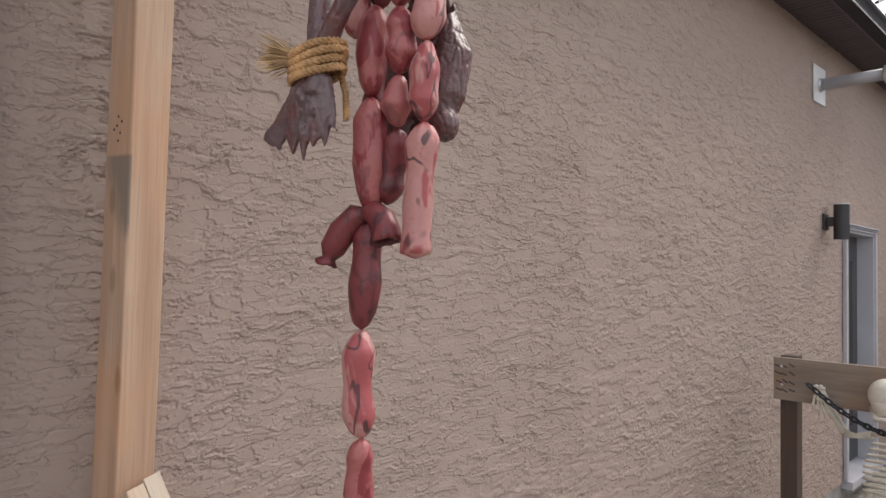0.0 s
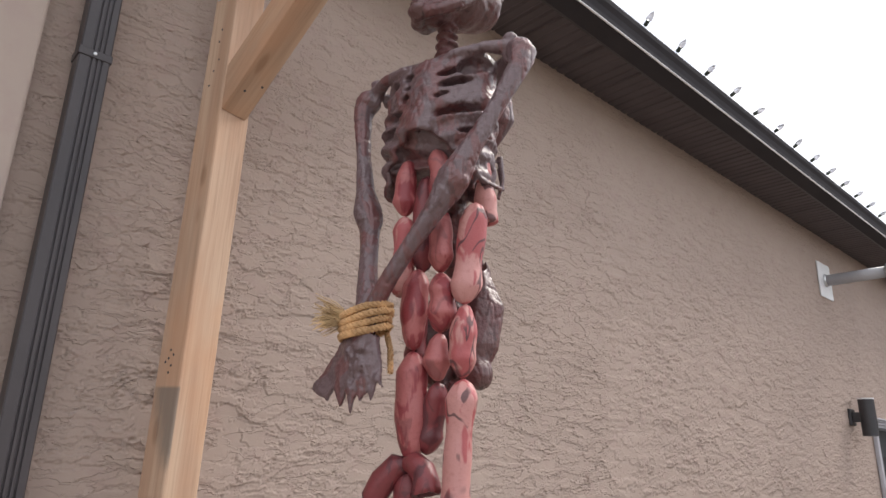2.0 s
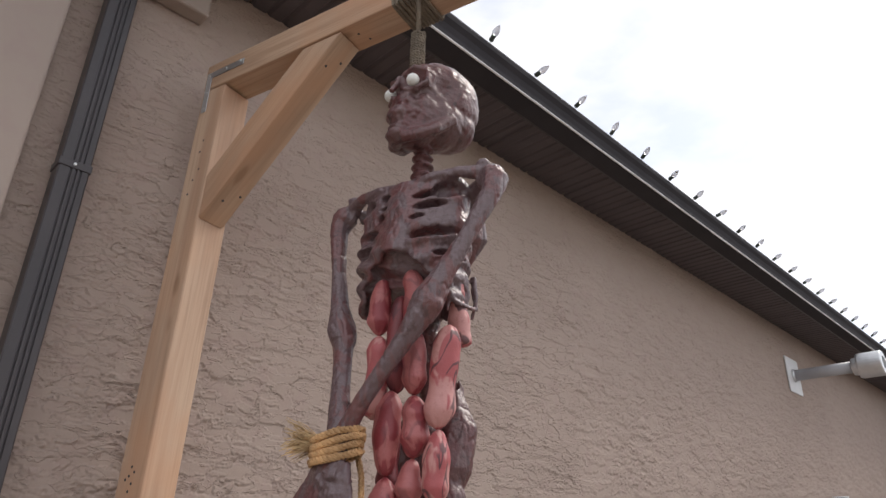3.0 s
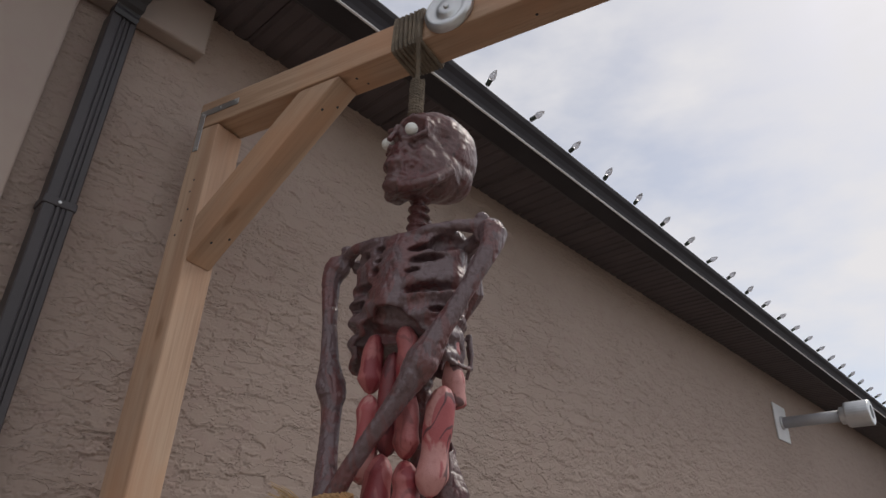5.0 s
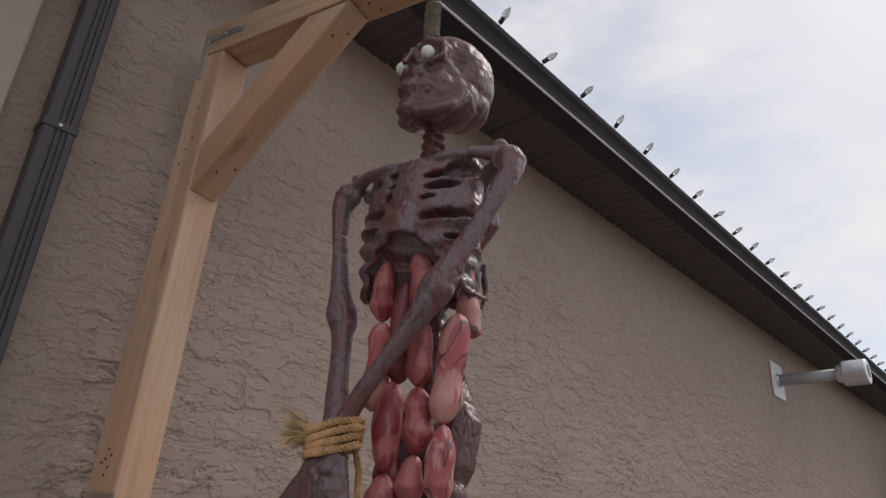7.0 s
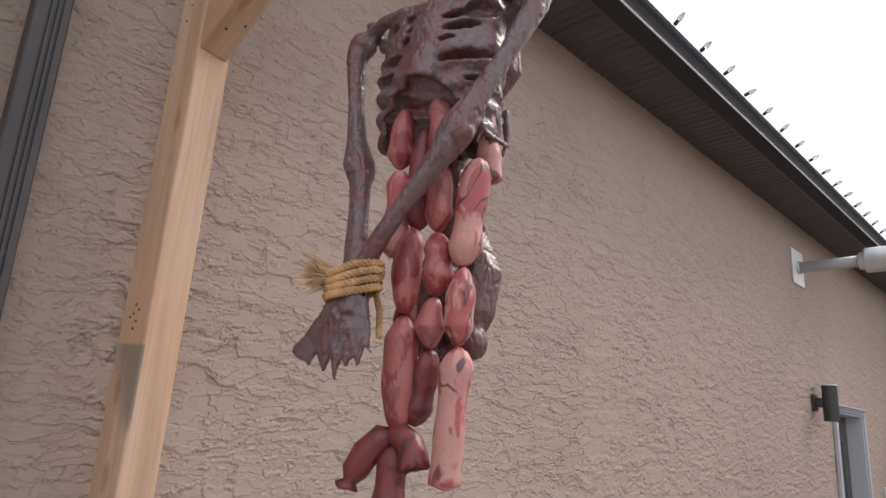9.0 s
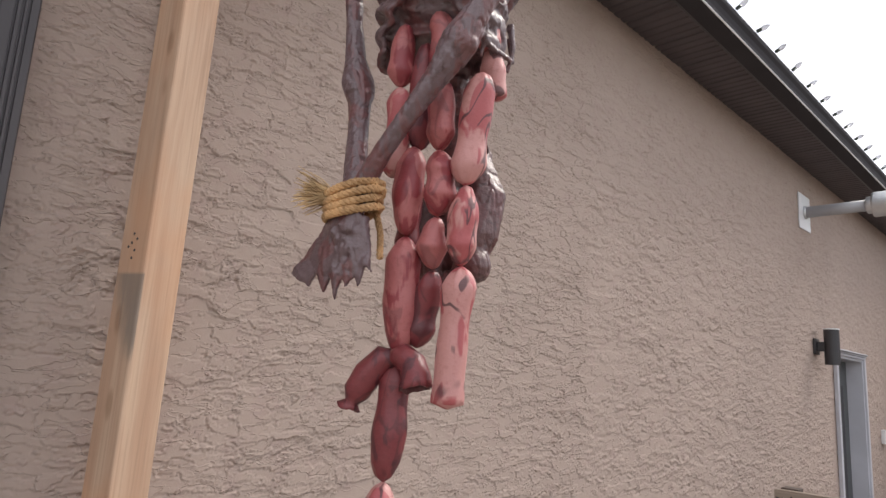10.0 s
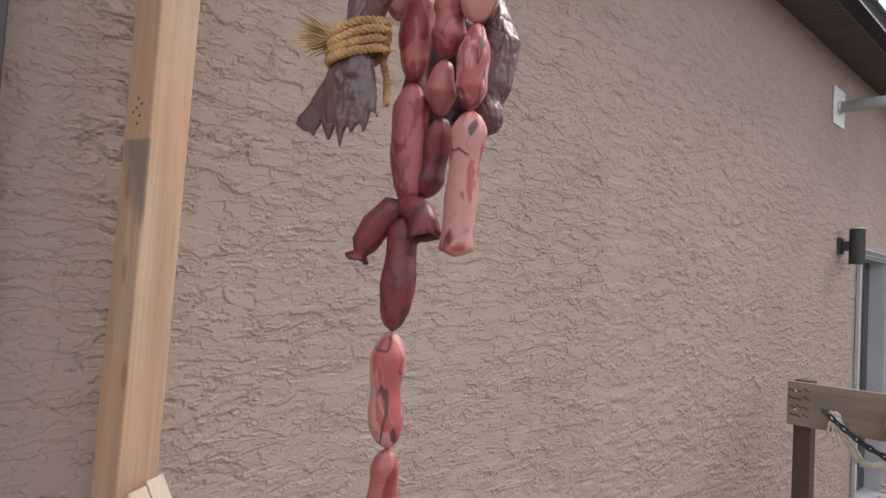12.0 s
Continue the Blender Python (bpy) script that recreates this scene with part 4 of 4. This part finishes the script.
# ---- strings of latex gut hanging inside the figure ----
def gut_link(x0, f0, z0, x1, f1, z1, r, seed, flat=False):
    """One stuffed link, pinched and pleated at both ends."""
    bm = bmesh.new()
    rg = random.Random(seed)
    rings, sides, steps = [], 28, 26
    bow = Vector((rg.uniform(-0.006, 0.006), rg.uniform(-0.004, 0.004), 0))
    a, b = body_point(x0, f0, z0), body_point(x1, f1, z1)
    lump = [rg.uniform(0, 6.28) for _ in range(4)]
    length = (b - a).length
    for i in range(steps + 1):
        t = i / steps
        c = a.lerp(b, t) + bow * math.sin(math.pi * t)
        d0, d1 = t * length, (1 - t) * length
        e0 = min(1, (d0 / (r * 1.30))) ** 0.48 if d0 > 0 else 0
        e1 = min(1, (d1 / (r * (0.35 if flat else 1.25)))) ** (0.45 if flat else 0.48) if d1 > 0 else 0
        q = max(0.09, e0 * e1)
        wob = 1 + 0.075 * math.sin(t * 7 + lump[0]) + 0.05 * math.sin(t * 15 + lump[1])
        ring = []
        for j in range(sides):
            k = 2 * math.pi * j / sides
            pinch = max(0, 1 - min(d0, d1 if not flat else 9) / (r * 1.3))
            pleat = 1 + pinch * 0.13 * math.sin(k * 7 + lump[2])
            rr = r * q * wob * pleat * (1 + 0.07 * math.cos(2 * k + lump[3] + t * 2))
            ring.append(bm.verts.new(c + Vector((math.cos(k) * rr, math.sin(k) * rr * 0.92, 0))))
        rings.append(ring)
    for p, s in zip(rings, rings[1:]):
        for j in range(sides):
            bm.faces.new((p[j], p[(j + 1) % sides], s[(j + 1) % sides], s[j]))
    bm.faces.new(list(reversed(rings[0])))
    bm.faces.new(rings[-1])
    return bm


def gut_string(label, links):
    g = thing("gut_string", pose(AX, AY, 0, 0, 0, TURN), label, "intestine prop", "gut strings")
    for k, (x0, f0, z0, x1, f1, z1, r, mat, flat) in enumerate(links):
        part("link", gut_link(x0, f0, z0, x1, f1, z1, r, int(z0 * 1000 + x0 * 7000), flat), mat, g, {GUT_PALE: "pale pink stuffed link", GUT_RED: "red stuffed link", GUT_DARK: "dark red stuffed link"}[mat], True)
    return g


gut_string("red and pink stuffed latex gut hanging beside the arm", [
    (-0.045, 0.035, 2.135, -0.046, 0.038, 2.022, 0.021, GUT_RED, False),
    (-0.046, 0.038, 2.022, -0.052, 0.036, 1.870, 0.0225, GUT_PALE, False)])
gut_string("dark red stuffed latex gut ending in a knotted loop", [
    (-0.010, 0.022, 2.10, -0.015, 0.020, 1.915, 0.021, GUT_DARK, False),
    (-0.018, 0.030, 1.920, -0.022, 0.030, 1.775, 0.0245, GUT_RED, False),
    (-0.022, 0.030, 1.775, -0.024, 0.022, 1.592, 0.0255, GUT_RED, False),
    (-0.032, 0.016, 1.588, -0.040, 0.020, 1.408, 0.0235, GUT_DARK, False),
    (-0.040, 0.020, 1.408, -0.036, 0.020, 1.238, 0.0255, GUT_PALE, False),
    (-0.036, 0.020, 1.238, -0.036, 0.020, 1.080, 0.0235, GUT_RED, False)])
gut_string("dark red stuffed latex gut hanging behind the others", [
    (-0.035, -0.002, 1.870, -0.040, 0.0, 1.745, 0.021, GUT_DARK, False),
    (-0.040, 0.0, 1.745, -0.043, 0.0, 1.632, 0.0205, GUT_DARK, True)])
gut_string("red stuffed latex gut with pinched knots", [
    (0.022, 0.040, 2.14, 0.028, 0.036, 2.022, 0.021, GUT_RED, False),
    (0.030, 0.034, 2.022, 0.032, 0.032, 1.906, 0.0225, GUT_RED, False),
    (0.034, 0.034, 1.906, 0.034, 0.032, 1.802, 0.0245, GUT_RED, False),
    (0.032, 0.030, 1.802, 0.028, 0.026, 1.722, 0.0235, GUT_RED, False),
    (0.024, 0.018, 1.722, -0.002, 0.010, 1.605, 0.0215, GUT_DARK, False)])
gut_string("pale pink stuffed latex gut with dark brushed marks", [
    (0.098, 0.026, 2.025, 0.080, 0.030, 1.846, 0.0245, GUT_PALE, False),
    (0.082, 0.030, 1.846, 0.078, 0.030, 1.724, 0.0235, GUT_PALE, False),
    (0.080, 0.030, 1.724, 0.068, 0.030, 1.520, 0.0235, GUT_PALE, True)])
gut_string("short pink stuffed latex gut at the torn ribs", [
    (0.092, -0.004, 2.14, 0.094, -0.006, 2.068, 0.019, GUT_RED, False),
    (0.096, -0.006, 2.085, 0.104, -0.010, 1.992, 0.0185, GUT_PALE, True)])

# Loop where the dark gut is knotted: two lobes with open, ruffled ends.
loop = thing("gut_knot", pose(AX, AY, 0, 0, 0, TURN), "dark red latex gut tied in a drooping knot", "intestine prop")
for name, pts, rad in (
        ("lobe", [(-0.022, 0.024, 1.590), (-0.046, 0.030, 1.588), (-0.070, 0.036, 1.562), (-0.086, 0.040, 1.535), (-0.092, 0.042, 1.520), (-0.096, 0.043, 1.512)], [0.010, 0.020, 0.023, 0.021, 0.011, 0.017]),
        ("lobe", [(-0.032, 0.026, 1.590), (-0.012, 0.030, 1.592), (0.006, 0.030, 1.580), (0.016, 0.034, 1.562), (0.019, 0.036, 1.545)], [0.012, 0.019, 0.021, 0.022, 0.024])):
    bm = bmesh.new()
    rings = tube(bm, [body_point(*p) for p in pts], rad, 16, False)
    for j, v in enumerate(rings[-1]):
        v.co += Vector((noise.noise(v.co * 90), noise.noise(v.co * 80 + Vector((4, 2, 1))), noise.noise(v.co * 85))) * 0.007
    bmesh.ops.subdivide_edges(bm, edges=bm.edges, cuts=1, smooth=0.7, use_grid_fill=True)
    bmesh.ops.solidify(bm, geom=bm.faces, thickness=0.002)
    part(name, bm, GUT_DARK, loop, "", True)

# ---- rope round the wrists ----
bind = thing("wrist_rope", pose(AX, AY, 0, 0, 0, TURN), "yellow sisal rope binding the figure's wrists", "rope")
for k in range(4):
    bm = bmesh.new()
    ring = []
    for q in range(37):
        a = 2 * math.pi * q / 36
        z = 1.838 - k * 0.0125 + 0.010 * math.cos(a + 0.5) + 0.002 * math.sin(2 * a + k)
        ring.append(body_point(-0.083 + (0.045 + 0.0025 * math.sin(k * 2)) * math.cos(a), 0.088 + 0.036 * math.sin(a), z))
    rope(bm, ring, 0.0068, 0.022, 3, 6)
    part("coil", bm, SISAL, bind)
rg = random.Random(9)
bm = bmesh.new()
for k in range(150):
    a = body_point(-0.112 + rg.uniform(-0.006, 0.006), 0.110 + rg.uniform(-0.005, 0.005), 1.828 + rg.uniform(-0.014, 0.012))
    d = body_point(-0.022 + rg.uniform(-0.012, 0.008), 0.028 + rg.uniform(-0.01, 0.012), rg.uniform(-0.022, 0.022))
    tube(bm, [a, a + d * 0.55 + Vector((0, 0, rg.uniform(-0.003, 0.003))), a + d * rg.uniform(0.8, 1.25)], [0.0011, 0.0009, 0.0005], 3)
part("frayed_end", bm, FRAY, bind, "loose frayed yellow fibres")
bm = bmesh.new()
rope(bm, [body_point(-0.060, 0.060, 1.81), body_point(-0.050, 0.058, 1.775), body_point(-0.046, 0.060, 1.735)], 0.0055, 0.02)
part("tail", bm, SISAL, bind)

# ---- the second figure, chained to a cross board ----
pillory = thing("cross_board", pose(0, 3.96, 0), "weathered grey board on dark posts", "wooden frame")
bm = bmesh.new()
box(bm, (0, 0, 0), (0.235, 0.038, 1.75), 0.004)
part("board", bm, GREY_WOOD, pillory, m=pose(-1.290, 0, 1.054, 0, 90, -1))
for x in (-1.268, 0.22):
    bm = bmesh.new()
    box(bm, (0, 0, 0), (0.088, 0.088, 1.062 - GROUND), 0.004)
    part("leg", bm, DARK_WOOD, pillory, "dark stained post", m=pose(x, 0.042, GROUND))
rg = random.Random(4)
for k in range(4):
    for q in range(3):
        bm = bmesh.new()
        x, z = -1.262 + q * 0.032 + rg.uniform(-0.006, 0.006), 1.012 - k * 0.045 + rg.uniform(-0.006, 0.006)
        box(bm, (-0.017, -0.0025, -0.0035), (0.017, 0.0, 0.0035), 0.001, pose(x, 0, z, 0, 25 + rg.uniform(-14, 14), 0))
        part("cut_mark", bm, BLACK, pillory)
for z in (1.006, 0.902):
    bm = bmesh.new()
    lathe(bm, [(0.008, 0), (0.007, 0.002), (0.003, 0.004)], 10, pose(-1.246, -0.001, z, 90, 0, 0))
    part("nail_head", bm, STEEL, pillory, "bright nail head")

bm = bmesh.new()
Y = 3.90
hd = (-1.052, Y + 0.03, 0.915)
for k, (dx, dz) in enumerate(((-0.018, -0.115), (0.012, -0.14), (0.04, -0.15), (0.066, -0.148), (0.088, -0.13))):
    pts = [(hd[0] + dx * 0.12, Y + 0.02, hd[2] - 0.01), (hd[0] + dx * 0.5, Y, hd[2] + dz * 0.42), (hd[0] + dx * 0.85, Y - 0.006, hd[2] + dz * 0.75), (hd[0] + dx, Y + 0.004, hd[2] + dz)]
    tube(bm, pts, [0.008, 0.0055, 0.006, 0.0035], 7)
    for p in pts[1:3]:
        ball(bm, p, (0.0085, 0.0085, 0.0085), seg=8)
for k in range(5):
    ball(bm, (hd[0] - 0.018 + 0.011 * k, Y + 0.02, hd[2] + 0.008 * (k % 2)), (0.013, 0.013, 0.012), seg=8)
tube(bm, [(-1.035, Y + 0.015, 0.905), (-0.985, Y, 0.80), (-0.925, Y, 0.700)], [0.012, 0.010, 0.015], 8)
tube(bm, [(-1.028, Y + 0.025, 0.905), (-0.972, Y + 0.02, 0.805), (-0.912, Y + 0.01, 0.710)], [0.009, 0.008, 0.012], 8)
tube(bm, [(-0.918, Y, 0.702), (-0.87, Y, 0.700), (-0.80, Y, 0.715)], [0.020, 0.013, 0.022], 8)
tube(bm, [(-0.80, Y, 0.72), (-0.74, Y - 0.03, 0.73), (-0.69, Y - 0.03, 0.725)], [0.011, 0.008, 0.010], 8)
for k in range(9):
    z = 0.695 - k * 0.030
    w = 0.085 + 0.055 * math.sin(min(1, (k + 1) / 6) * 1.57)
    for s in (-1, 1):
        pts = [(-0.70 + s * w * math.cos(a), Y + 0.01 + 0.07 * math.sin(a), z - 0.03 * math.sin((a + 1.57) * 0.5)) for a in (-1.5 + 0.3 * q for q in range(11))]
        tube(bm, pts, 0.0058, 6)
for k in range(22):
    ball(bm, (-0.70, Y + 0.05, 0.80 - k * 0.026), (0.020, 0.018, 0.011), seg=8)
tube(bm, [(-0.70, Y - 0.055, 0.70), (-0.70, Y - 0.062, 0.50)], [0.016, 0.012], 8)
ball(bm, (-0.735, Y - 0.01, 0.925), (0.078, 0.092, 0.082), seg=20)
ball(bm, (-0.735, Y - 0.055, 0.880), (0.056, 0.045, 0.055), seg=14)
tube(bm, [(-0.79, Y - 0.03, 0.86), (-0.765, Y - 0.085, 0.815), (-0.705, Y - 0.085, 0.815), (-0.68, Y - 0.03, 0.86)], 0.014, 8)
tube(bm, [(-0.80, Y, 0.44), (-0.83, Y, 0.36), (-0.76, Y, 0.30), (-0.64, Y, 0.30), (-0.58, Y, 0.38)], 0.022, 8)
second = link("chained_skeleton_figure", bm, BONE, None, "", True)
tagged(second, "bone-white skeleton figure chained to a weathered board", "skeleton figure")

chain = thing("chain", pose(0, 0, 0), "dark metal chain from the wrist across the board", "chain")
path = [Vector((-1.075, Y - 0.02, 0.925)).lerp(Vector((-0.62, Y - 0.10, 0.735)), q / 60) + Vector((0, 0, -0.045 * math.sin(math.pi * q / 60))) for q in range(61)]
ring_bm = bmesh.new()
loop_pts = [(0.012 * math.cos(a), 0, 0.024 * math.sin(a)) for a in (2 * math.pi * q / 16 for q in range(17))]
tube(ring_bm, loop_pts, 0.0058, 7, False)
proto = None
for k in range(15):
    p, d = path[k * 4], (path[min(60, k * 4 + 2)] - path[max(0, k * 4 - 2)]).normalized()
    rot = d.to_track_quat("Z", "Y").to_matrix().to_4x4() @ pose(0, 0, 0, 0, 0, 90 * (k % 2) + 12)
    mm = Matrix.Translation(p) @ rot
    if proto is None:
        proto = part("link", ring_bm, CHAIN, chain, "", True, mm)
    else:
        o = new("link", proto.data)
        o.parent = chain
        o.matrix_basis = mm
